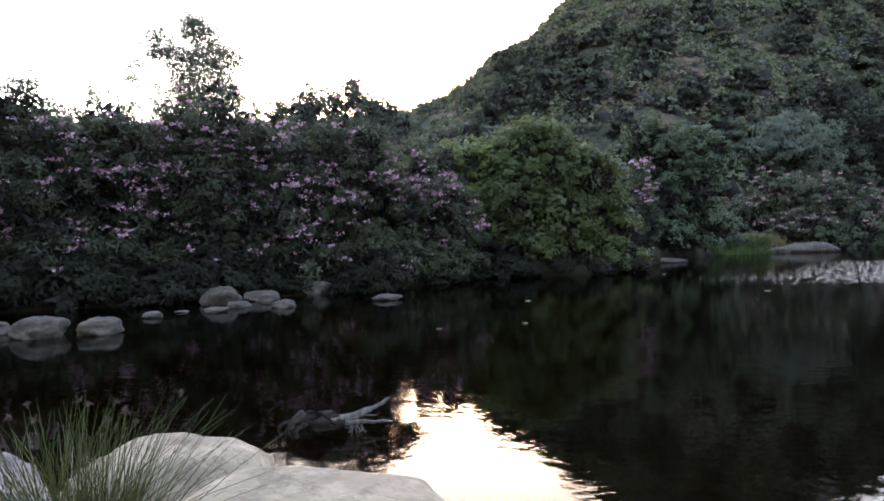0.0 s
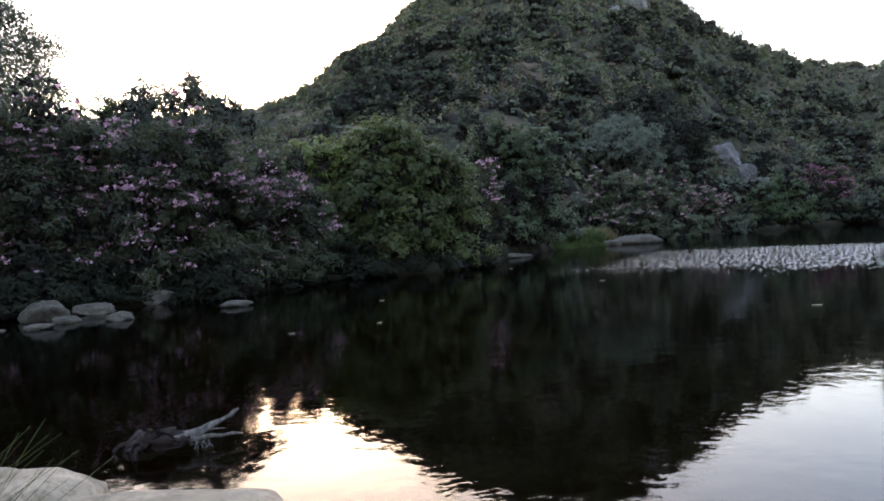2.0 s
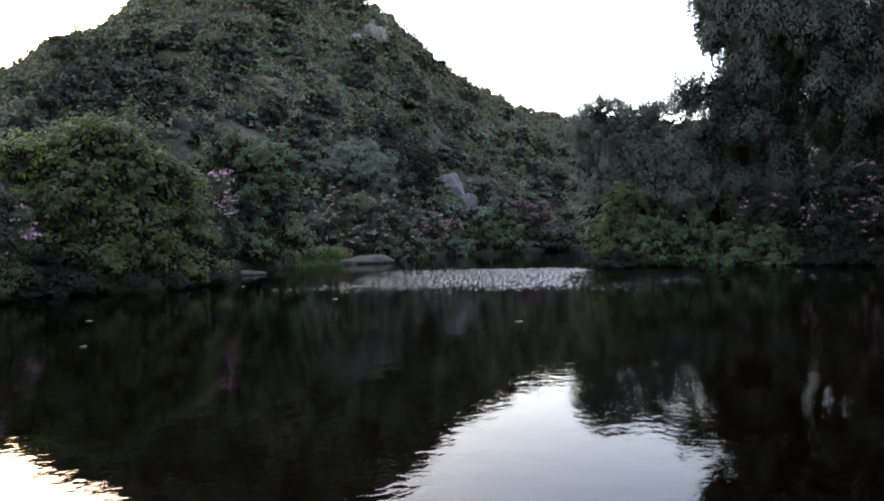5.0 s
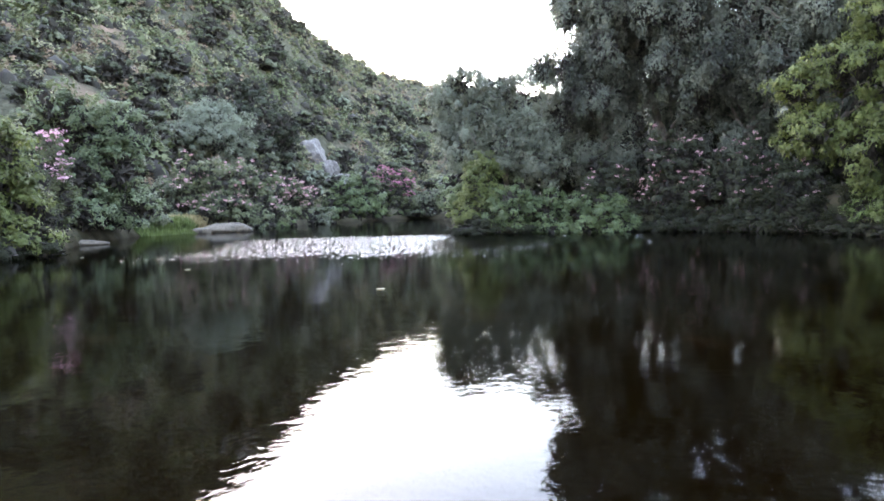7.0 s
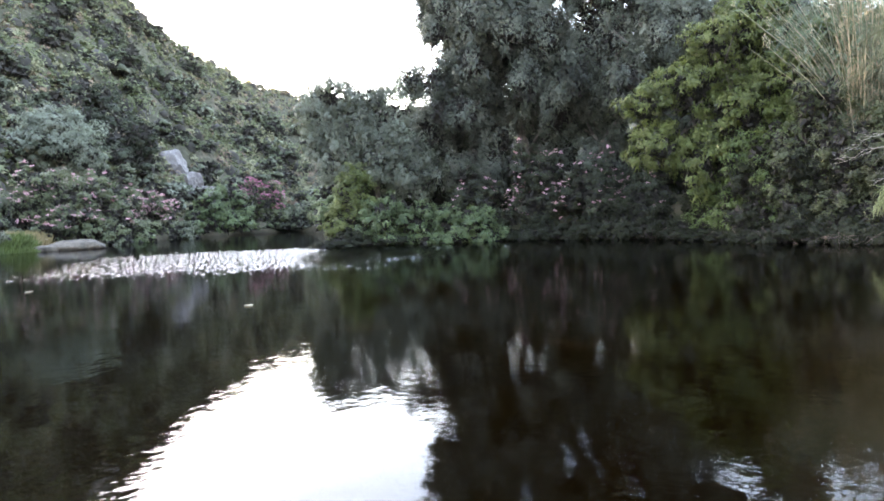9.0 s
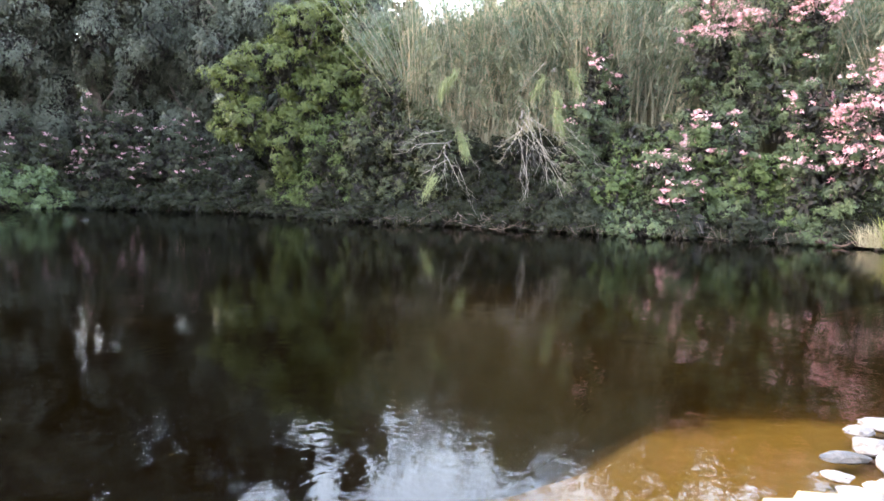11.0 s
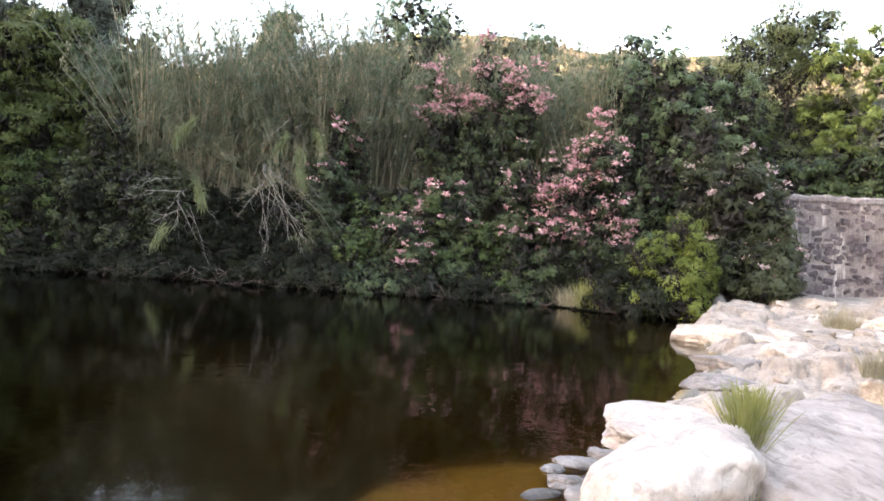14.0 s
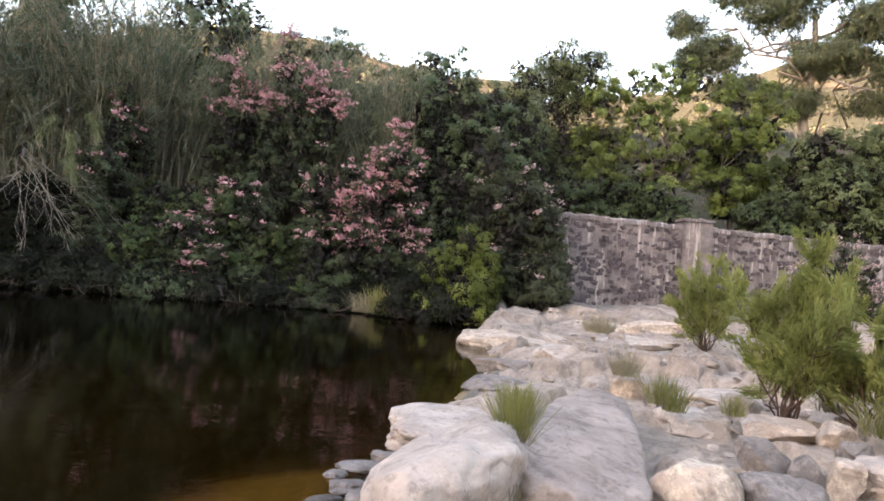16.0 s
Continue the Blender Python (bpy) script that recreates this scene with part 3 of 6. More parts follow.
# ---- plants ----
def crown_arrays(rng, lobes, n, length, width, clump=0.35, per=45, droop=0.15, shell=0.55, spread=0.8, sag=0.1, hang=0.8, core=9):
    """Leaves in domed clumps over rounded lobes (x, y, z, rx, ry, rz), each leaf turned to the light. Gives the leaves and the outermost clumps."""
    lobes = np.asarray(lobes, float)
    weight = lobes[:, 3] * lobes[:, 4] + lobes[:, 3] * lobes[:, 5] + lobes[:, 4] * lobes[:, 5]
    count = max(1, n // per)
    which = rng.choice(len(lobes), count, p=weight / weight.sum())
    way = unit(rng.normal(0, 1, (count, 3)) + np.array([0, 0, 0.15]))
    way[:, 1] = np.where(rng.random(count) < 0.45, -np.abs(way[:, 1]), way[:, 1])
    far = shell + (1 - shell) * np.sqrt(rng.random(count))
    far *= 1 + 0.14 * rng.normal(0, 1, count).clip(-1.5, 1.8)
    centre = lobes[which, :3] + way * lobes[which, 3:] * far[:, None]
    size = clump * rng.uniform(0.55, 1.45, count)
    rise = np.array([0, 0, 1.0])
    axis = unit(0.7 * way + (0.75 if hang < 1 else 0.15) * rise)
    dome = unit(rng.normal(0, 1, (count, per, 3)) + 0.8 * axis[:, None])
    reach = size[:, None, None] * (0.35 + 0.65 * rng.random((count, per, 1)) ** 0.6)
    stray = 1 + (rng.random((count, per, 1)) < 0.12) * rng.uniform(0.1, 0.7, (count, per, 1))
    at = (centre[:, None] + dome * reach * stray * np.array([1, 1, hang])).reshape(-1, 3)
    face = unit((0.75 * dome + 0.35 * way[:, None] + 0.4 * rise + 0.45 * rng.normal(0, 1, dome.shape) * spread).reshape(-1, 3))
    grow = rng.normal(0, 1, at.shape) + 0.5 * dome.reshape(-1, 3) - rise * 2.2 * droop
    leaf = unit(grow - 0.85 * face * (grow * face).sum(1, keepdims=True))
    scale = rng.uniform(0.55, 1.1, len(at))
    at = at - leaf * (length * scale * 0.4)[:, None]
    keep = at[:, 2] > 0.03
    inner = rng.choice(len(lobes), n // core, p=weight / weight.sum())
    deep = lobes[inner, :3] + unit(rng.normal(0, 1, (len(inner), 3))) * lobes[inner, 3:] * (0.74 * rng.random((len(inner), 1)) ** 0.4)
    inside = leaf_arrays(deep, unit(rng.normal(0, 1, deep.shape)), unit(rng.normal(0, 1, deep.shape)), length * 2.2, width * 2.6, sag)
    return joined([inside, leaf_arrays(at[keep], leaf[keep], face[keep], (length * scale)[keep], (width * 1.1 * scale)[keep], sag)]), centre[far > 0.85], way[far > 0.85]


def blossom_arrays(rng, centres, per=8, size=0.05, spread=0.12):
    """Flower heads: small open flowers of four petals each, gathered round every centre."""
    size = np.repeat(size * rng.uniform(0.6, 1.15, len(centres)), per)
    at = np.repeat(centres, per, 0) + rng.normal(0, 1, (len(centres) * per, 3)) * (np.repeat(rng.uniform(0.5, 1.2, len(centres)), per) * spread)[:, None] * np.array([1, 1, 0.45])
    up = unit(rng.normal(0, 0.6, at.shape) + np.array([0, 0, 0.7]))
    a = unit(np.cross(up, rng.normal(0, 1, at.shape)))
    b = np.cross(up, a)
    pieces = []
    for q in range(4):
        way = unit(math.cos(q * math.pi / 2) * a + math.sin(q * math.pi / 2) * b + 0.35 * up)
        pieces.append(leaf_arrays(at, way, up, size * rng.uniform(0.7, 1.3, len(at)), size * 0.85, 0.0))
    return joined(pieces)


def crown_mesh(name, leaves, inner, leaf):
    """The leaves of a crown, the inner ones near-black so that the heart's shade is in their colour."""
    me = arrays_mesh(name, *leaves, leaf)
    me.materials.append(M_SHADE_TWIGS)
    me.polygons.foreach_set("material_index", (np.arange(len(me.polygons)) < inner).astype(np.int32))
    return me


def stem_arrays(rng, roots, tips, thick, sides=5, wander=0.06):
    pieces = []
    for a, b in zip(roots, tips):
        path = crooked(rng, a, b, 6, wander)
        pieces.append(tube_arrays(path, np.linspace(thick, thick * 0.3, 6), sides))
    return joined(pieces)


def mound(rng, half, height, depth, count=7, low=0.25):
    """Lobes that fill a shrub of that half width, height and half depth, standing at the origin."""
    lobes = [(0, 0, height * 0.45, half * 0.66, depth * 0.66, height * 0.42)]
    for q in range(4):
        a = -2.6 + 1.3 * q + rng.normal(0, 0.2)
        lobes.append((half * 0.62 * math.cos(a), depth * 0.62 * math.sin(a), height * 0.13, half * 0.46, depth * 0.46, height * 0.16))
    for q in range(count + 5):
        a = rng.uniform(0, 2 * np.pi)
        z = rng.uniform(low * 0.6, 0.86) * height
        taper = math.sqrt(max(0.1, 1 - (z / height) ** 2.4))
        s = rng.uniform(0.24, 0.44)
        lobes.append((half * 0.74 * taper * math.cos(a), depth * 0.74 * taper * math.sin(a), z, half * s, depth * s, min(height * s * 0.55, height * 0.22)))
    return lobes


def shrub(name, label, category, az, far, half, height, depth=None, leaf=None, n=9000, length=0.15, width=0.05, clump=0.35, petals=None, heads=0,
          seed=1, lobes=None, droop=0.15, lift=None, high=0.0, stems=7, petal_size=0.055, bark=None, group="", shell=0.55, spread=0.7, per=64):
    """A shrub with its stems, leaves and, where it flowers, blossoms."""
    rng = np.random.default_rng(seed)
    x, y, _ = spot(az, far)
    z = ground_z(az, far) if lift is None else lift
    top = new(name)
    top.matrix_world = pose(x, y, z - 0.03, 0, 0, -az)
    tagged(top, label, category, group)
    depth = depth or half
    shape = lobes or mound(rng, half, height, depth)
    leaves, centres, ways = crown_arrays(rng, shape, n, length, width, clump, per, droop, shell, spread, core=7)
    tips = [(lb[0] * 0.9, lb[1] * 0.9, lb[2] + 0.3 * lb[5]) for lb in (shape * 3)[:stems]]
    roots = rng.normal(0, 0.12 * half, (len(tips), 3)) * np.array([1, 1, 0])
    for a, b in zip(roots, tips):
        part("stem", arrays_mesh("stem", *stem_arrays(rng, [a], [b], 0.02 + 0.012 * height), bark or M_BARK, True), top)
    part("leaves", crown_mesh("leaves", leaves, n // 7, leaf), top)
    if petals and heads:
        good = centres[centres[:, 2] > high * height]
        way = ways[centres[:, 2] > high * height]
        drift = np.exp(1.5 * lattice_noise(good[:, 0] * 0.7 + seed, good[:, 2] * 0.7 + 0.5 * good[:, 1], 13))
        pick = rng.choice(len(good), heads * 5, p=drift / drift.sum())
        stray = unit(rng.normal(0, 1, (len(pick), 3)) + way[pick] + np.array([0, 0, 0.5])) * clump * rng.uniform(0.7, 1.7, (len(pick), 1))
        kept = np.zeros((0, 3))
        for p in good[pick] + stray:
            if len(kept) < heads and (not len(kept) or np.linalg.norm(kept - p, axis=1).min() > petal_size * 3.6):
                kept = np.vstack([kept, p])
        part("blossoms", arrays_mesh("blossoms", *blossom_arrays(rng, kept, 11, petal_size * 1.3, petal_size * 1.7), petals), top)
    return top


def tree(name, label, az, far, height, lobes, leaf, n, length, width, trunk_r=0.25, clump=0.6, seed=1, bark=None, lean=(0, 0), droop=0.3, lift=None,
         limbs=9, fork=0.35, shell=0.5, category="tree", limb_r=0.35, group="", sag=0.1, hang=0.8, core=12, per=85, spread=0.7):
    """A tree: a tapered trunk, limbs that reach into the lobes of the crown, and the leaves."""
    rng = np.random.default_rng(seed)
    x, y, _ = spot(az, far)
    z = ground_z(az, far) if lift is None else lift
    top = new(name)
    top.matrix_world = pose(x, y, z - 0.05, 0, 0, -az)
    tagged(top, label, category, group)
    bend = np.array([lean[0], lean[1], height * 0.8])
    path = crooked(rng, (0, 0, 0), bend, 8, 0.03)
    part("trunk", arrays_mesh("trunk", *tube_arrays(path, np.linspace(trunk_r, trunk_r * 0.3, 8), 8), bark or M_BARK, True), top)
    for lb in (list(lobes) * 2)[:limbs]:
        start = path[rng.integers(int(8 * fork), 7)]
        end = np.array(lb[:3]) + rng.normal(0, 0.35, 3) * np.array(lb[3:])
        limb = crooked(rng, start, end, 6, 0.09)
        wood = [tube_arrays(limb, np.linspace(trunk_r * limb_r, trunk_r * 0.06, 6), 6)]
        for _ in range(3):
            twig_end = end + rng.normal(0, 0.6, 3) * np.array(lb[3:])
            wood.append(tube_arrays(crooked(rng, limb[3], twig_end, 5, 0.1), np.linspace(trunk_r * 0.12, trunk_r * 0.03, 5), 4))
        part("limb", arrays_mesh("limb", *joined(wood), bark or M_BARK, True), top)
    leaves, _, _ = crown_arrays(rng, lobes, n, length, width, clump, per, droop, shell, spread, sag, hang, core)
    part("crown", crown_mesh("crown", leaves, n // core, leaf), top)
    return top


def round_lobes(rng, half, low, high, count=12, depth=None, s=(0.3, 0.5), heart=0.6):
    """Lobes of a crown between two heights."""
    depth = depth or half
    mid, reach = (low + high) / 2, (high - low) / 2
    lobes = [(0, 0, mid, half * heart, depth * heart, reach * (heart + 0.1))]
    for q in range(count):
        w = unit(rng.normal(0, 1, 3))
        k = rng.uniform(*s)
        e = rng.uniform(0.8, 1.12)
        lobes.append((w[0] * half * (1 - k) * e, w[1] * depth * (1 - k) * e, mid + w[2] * reach * (1 - k * 0.6) * e, half * k, depth * k, min(reach * k * 0.8, half * k * 1.3)))
    return lobes


def rng_of(seed):
    return np.random.default_rng(seed)


# the left bank: a thicket of oleanders
LEFT = [(-41, 23, 3.0, 6.6, 120), (-34, 22.6, 2.7, 6.6, 120), (-28.5, 23.2, 2.4, 6.4, 120), (-23.5, 23.6, 2.3, 6.3, 110), (-18, 23.8, 2.7, 6.7, 140),
        (-12.3, 23.6, 2.2, 5.7, 170), (-8.0, 24.0, 2.1, 5.5, 120), (-4.0, 25.0, 1.9, 5.4, 120), (-0.8, 26.4, 1.8, 5.3, 90)]
for q, (az, far, half, height, heads) in enumerate(LEFT):
    shrub("oleander", "tall oleander with dark narrow leaves and lilac-pink blossoms on the bank", "oleander", az, far, half, height, 2.6, M_OLEANDER, 21000,
          0.2, 0.055, 0.36, M_SHADE_LILAC, int(heads * 1.5), 10 + q, lift=0.2, high=0.1, group="oleanders along the bank")
for q, (az, far, half, height) in enumerate([(-30, 27.5, 2.6, 6.2), (-19, 28, 2.6, 7.0), (-15, 28, 2.0, 6.8), (-25, 28, 2.2, 6.5), (-36, 28, 2.6, 6.5)]):
    shrub("green_shrub", "leafy green shrub rising behind the oleanders", "shrub", az, far, half, height, 2.2, M_GREEN, 9000, 0.2, 0.08, 0.4, seed=40 + q, lift=0.6)
tree("tree", "slender tree with thin airy grey-green crown above the oleanders", -20.3, 32, 11.5,
     [(0.2, 0, 9.0, 1.7, 1.3, 0.9), (-1.2, 0, 9.8, 0.8, 0.8, 0.8), (0.5, 0, 10.4, 1.0, 0.9, 0.8), (1.7, 0, 9.4, 0.9, 0.8, 0.7), (0.4, 0, 7.6, 2.2, 1.4, 0.9), (-2.3, 0, 8.6, 0.5, 0.5, 0.8), (0.0, 0, 11.0, 0.5, 0.5, 0.4)],
     M_DUSTY, 21000, 0.15, 0.06, 0.12, 0.42, 61, lift=0.7, shell=0.2, core=400, limbs=12, per=28)
tree("tree", "dark bushy tree standing close behind the flowering thicket", -8.1, 27.6, 7.4,
     [(-1.4, 0, 6.6, 0.65, 0.7, 0.9), (-1.9, 0, 6.1, 0.5, 0.5, 0.7), (0.4, 0, 7.1, 0.45, 0.5, 1.0), (-0.3, 0, 6.6, 0.65, 0.6, 0.7), (1.7, 0, 6.4, 0.7, 0.6, 0.6), (2.3, 0, 5.8, 0.7, 0.6, 0.6), (0.9, 0, 6.5, 0.7, 0.7, 0.7), (0, 0, 5.4, 2.3, 1.2, 1.1)],
     M_TREE, 17000, 0.14, 0.06, 0.16, 0.3, 62, lift=0.6, shell=0.3, core=12, per=40)
shrub("green_shrub", "light green shrub between the oleanders and the broadleaf bush", "shrub", 2.6, 30.5, 1.7, 5.6, 1.4, M_FIG, 14000, 0.18, 0.09, 0.34, seed=74, lift=0.2)
shrub("broadleaf_bush", "rounded broadleaf bush with yellow-green tips at the water's edge", "bush", 8.6, 31.2, 4.3, 6.7, 3.4, M_ALDER, 50000, 0.2, 0.12, 0.4, seed=63, lift=0.1, stems=10,
      lobes=[(0, 0, 2.8, 3.1, 2.6, 2.9), (-0.5, 0, 5.6, 1.3, 1.4, 1.3), (0.9, -0.3, 5.0, 1.3, 1.3, 1.3), (-1.7, 0.2, 5.4, 0.9, 0.9, 0.8), (0.2, 0, 6.5, 0.6, 0.6, 0.5), (1.9, -0.3, 5.0, 0.7, 0.7, 0.6), (2.4, -0.4, 3.2, 1.6, 1.5, 1.8), (3.1, -0.6, 1.5, 1.3, 1.3, 1.4), (-2.5, -0.3, 4.7, 1.5, 1.4, 1.5),
             (-3.2, -0.3, 3.0, 1.3, 1.2, 1.4), (-1.2, -1.6, 3.4, 1.3, 1.2, 1.3), (1.0, -1.8, 2.4, 1.4, 1.2, 1.4), (-0.4, -2.0, 1.2, 1.5, 1.2, 1.2), (1.8, -1.2, 4.2, 1.1, 1.0, 1.0), (2.6, -1.2, 0.8, 1.4, 1.2, 0.8), (-2.4, -1.4, 1.6, 1.4, 1.2, 1.4)])
shrub("oleander", "low oleander with salmon-pink blossoms beside the broadleaf bush", "oleander", 1.6, 28.6, 1.5, 3.2, 1.2, M_GREEN, 7000, 0.17, 0.05, 0.3, M_PINK, 26, 64, lift=0.05, high=0.6)
shrub("oleander", "pink oleander tucked behind the broadleaf bush", "oleander", 16.3, 36, 1.1, 4.6, 1.1, M_OLEANDER, 5000, 0.17, 0.05, 0.3, M_SHADE_LILAC, 40, 65, high=0.5)
shrub("green_tree", "dense dusty-green tree at the bend of the river", "tree", 18.6, 46, 4.3, 9.0, 3.8, M_LEAFY, 46000, 0.24, 0.12, 0.42, seed=66, lobes=mound(rng_of(8), 4.2, 9.0, 3.6, 13, 0.15))
tree("tree", "domed grey-green tree with drooping foliage on a leaning trunk", 28, 90, 13.0,
     [(0, 0, 9.4, 4.4, 4, 3.6), (-2.6, 0, 8.0, 2.2, 2, 2.6), (2.6, 0, 7.8, 2.4, 2, 2.6), (0, -1, 10.8, 3.0, 2.6, 2.0)], M_DOME, 22000, 0.34, 0.14, 0.22, 0.8, 67,
     M_PALE_BARK, (0.8, 0), 0.7, lift=2.6, shell=0.7)
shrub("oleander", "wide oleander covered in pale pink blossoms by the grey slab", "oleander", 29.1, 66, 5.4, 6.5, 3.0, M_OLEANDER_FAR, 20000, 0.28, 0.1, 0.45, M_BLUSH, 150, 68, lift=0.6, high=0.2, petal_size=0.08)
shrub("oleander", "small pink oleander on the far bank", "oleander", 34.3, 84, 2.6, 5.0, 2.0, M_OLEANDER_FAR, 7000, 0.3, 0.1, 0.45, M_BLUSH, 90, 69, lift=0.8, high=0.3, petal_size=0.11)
shrub("green_shrub", "bright green shrub on the far bank", "shrub", 39.4, 98, 4.4, 6.7, 3.0, M_GREEN, 12000, 0.36, 0.2, 0.55, seed=70, lift=0.7)
shrub("oleander", "deep pink oleander on the far bank", "oleander", 42.4, 122, 4.8, 7.4, 3.0, M_OLEANDER, 10000, 0.36, 0.14, 0.5, M_MAGENTA, 190, 71, lift=2.2, high=0.3, petal_size=0.13)
shrub("willow_shrub", "grey-green willow shrub at the narrow bend", "shrub", 45.8, 128, 3.8, 5.4, 3.0, M_DUSTY, 8000, 0.4, 0.16, 0.6, seed=72, lift=0.5, droop=0.6)
for q, (az, far, half, height) in enumerate([(22.6, 58, 2.0, 3.4), (24.0, 66, 2.0, 4.2), (36.8, 92, 2.6, 4.0), (32.0, 80, 2.6, 5.0), (44.3, 132, 3.0, 3.0), (31.5, 92, 3, 8)]):
    shrub("scrub_bush", "low dusty green bush on the far bank", "bush", az, far, half, height, half, M_DUSTY, 5000, 0.3, 0.16, 0.5, seed=80 + q)

# the right bank: tall trees on a point
shrub("willow_bush", "yellow-green bush at the tip of the wooded point", "bush", 50.4, 43.6, 2.0, 5.2, 1.7, M_WILLOW, 15000, 0.2, 0.08, 0.35, seed=90, lift=0.05,
      lobes=[(0, 0, 1.6, 1.9, 1.6, 1.7), (-0.2, 0, 3.2, 1.2, 1.1, 1.4), (0.1, 0, 4.3, 0.7, 0.7, 0.9), (0.9, 0, 2.2, 1.0, 1.0, 1.4), (-1.1, 0, 1.2, 0.8, 0.8, 1.2)])
for q, (az, far, half, height) in enumerate([(52.6, 43.4, 1.5, 3.3), (55.2, 44.0, 1.6, 2.9), (58.2, 43.8, 1.6, 2.6), (61.2, 43.6, 1.5, 2.2)]):
    shrub("leafy_shrub", "low broad-leaved shrub overhanging the water", "shrub", az, far - 0.8, half, height, 1.5, M_GREEN, 10000, 0.2, 0.11, 0.32, seed=95 + q, lift=-0.06)
tree("alder_tree", "spreading grey-green tree reaching out over the river", 52, 47.5, 11.0,
     [(-2.6, 0, 9.6, 2.0, 1.8, 1.2), (-3.4, 0, 7.6, 1.8, 1.6, 1.6), (-1.2, 0, 7.6, 2.6, 2.0, 2.2), (1.2, 0, 8.4, 2.4, 2.0, 2.0), (-2.6, -0.5, 5.2, 1.7, 1.6, 1.8), (0.8, -1, 5.4, 2.6, 1.6, 2.2),
      (2.8, -1, 4.4, 2.0, 1.6, 2.2), (-0.4, 0, 9.7, 1.2, 1.2, 0.8), (-4.3, -0.4, 8.7, 0.8, 0.8, 0.6), (-4.0, -0.6, 6.2, 0.9, 0.9, 0.9), (-3.4, 0, 10.2, 0.9, 0.8, 0.5)], M_SPRAY, 56000, 0.2, 0.1, 0.22, 0.48, 101, lift=0.6, limbs=18, shell=0.35, hang=1.3, core=40, per=110, spread=0.5, droop=0.5)
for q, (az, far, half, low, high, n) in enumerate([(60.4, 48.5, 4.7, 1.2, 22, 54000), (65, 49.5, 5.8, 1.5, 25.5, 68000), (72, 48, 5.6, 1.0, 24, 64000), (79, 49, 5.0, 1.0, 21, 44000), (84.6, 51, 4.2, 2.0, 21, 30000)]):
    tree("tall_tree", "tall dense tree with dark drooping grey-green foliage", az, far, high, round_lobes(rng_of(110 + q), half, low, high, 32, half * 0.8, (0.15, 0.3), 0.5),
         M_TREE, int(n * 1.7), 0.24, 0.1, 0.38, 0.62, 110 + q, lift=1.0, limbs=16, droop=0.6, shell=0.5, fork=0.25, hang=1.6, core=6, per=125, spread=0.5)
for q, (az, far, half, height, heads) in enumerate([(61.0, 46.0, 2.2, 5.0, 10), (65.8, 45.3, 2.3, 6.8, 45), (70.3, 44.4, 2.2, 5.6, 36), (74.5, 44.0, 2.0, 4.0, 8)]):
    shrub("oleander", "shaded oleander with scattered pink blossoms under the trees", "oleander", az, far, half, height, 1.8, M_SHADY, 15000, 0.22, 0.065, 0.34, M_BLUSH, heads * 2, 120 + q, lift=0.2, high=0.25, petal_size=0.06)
tree("willow_tree", "yellow-green willow leaning out over the water", 81.5, 38.5, 12.0,
     [(0, 0, 9.8, 2.6, 2.0, 1.8), (-2.2, -0.5, 7.4, 2.4, 1.8, 1.6), (-4.2, -1.0, 6.6, 1.2, 1.2, 1.0), (-3.6, -1.0, 4.4, 1.5, 1.3, 1.3), (-1.6, -1, 3.4, 1.6, 1.4, 1.8), (0.6, -0.6, 5.4, 2.4, 1.8, 2.4), (2.4, 0, 7.4, 2.0, 1.8, 2.0), (1.2, 0, 11.0, 1.8, 1.6, 0.9), (3.6, -1, 4.8, 1.7, 1.5, 2.0), (4.2, 0, 8.6, 1.5, 1.4, 1.8), (4.4, -1.0, 6.6, 1.2, 1.2, 1.4)],
     M_WILLOW, 52000, 0.24, 0.085, 0.2, 0.42, 130, lift=0.6, limbs=12, droop=0.5, shell=0.5)
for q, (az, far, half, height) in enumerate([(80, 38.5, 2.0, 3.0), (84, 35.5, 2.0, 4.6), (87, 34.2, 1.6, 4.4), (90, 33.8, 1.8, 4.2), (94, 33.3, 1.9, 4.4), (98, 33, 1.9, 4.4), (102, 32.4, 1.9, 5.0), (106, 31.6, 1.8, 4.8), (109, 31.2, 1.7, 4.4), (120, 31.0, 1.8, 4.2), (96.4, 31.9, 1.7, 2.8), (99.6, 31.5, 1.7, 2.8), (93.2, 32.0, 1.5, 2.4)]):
    shrub("undergrowth_bush", "tangled dark green undergrowth on the steep bank", "bush", az, far, half, height, 1.4, M_SHADE_LEAF if q < 7 or q > 9 else M_OLEANDER if q < 9 else M_GREEN, 13000, 0.17, 0.075, 0.3, seed=140 + q, lift=0.25)
# pink oleanders of the right bank
for q, (az, far, half, height, heads, lift, high) in enumerate([(126.0, 30.2, 2.0, 8.0, 150, 0.5, 0.3), (118.5, 34.0, 2.1, 8.6, 120, 4.3, 0.6), (114.0, 34.2, 1.7, 7.6, 60, 4.0, 0.65), (111.0, 29.9, 1.5, 3.4, 44, 0.2, 0.2),
                                                               (115.0, 30.6, 1.5, 5.4, 26, 0.3, 0.35), (122.0, 30.6, 1.8, 6.0, 50, 0.4, 0.3), (105.5, 33.8, 1.3, 7.4, 9, 2.4, 0.6), (104, 31.2, 1.2, 6.0, 6, 0.4, 0.5)]):
    shrub("oleander", "oleander with many bright pink blossoms on the river bank", "oleander", az, far, half, height, 1.6, M_OLEANDER_LIT_GREEN, 15000, 0.19, 0.06, 0.3, M_PINK, int(heads * 1.6), 160 + q,
          lift=lift, high=high, petal_size=0.085, group="pink oleanders on the bank")
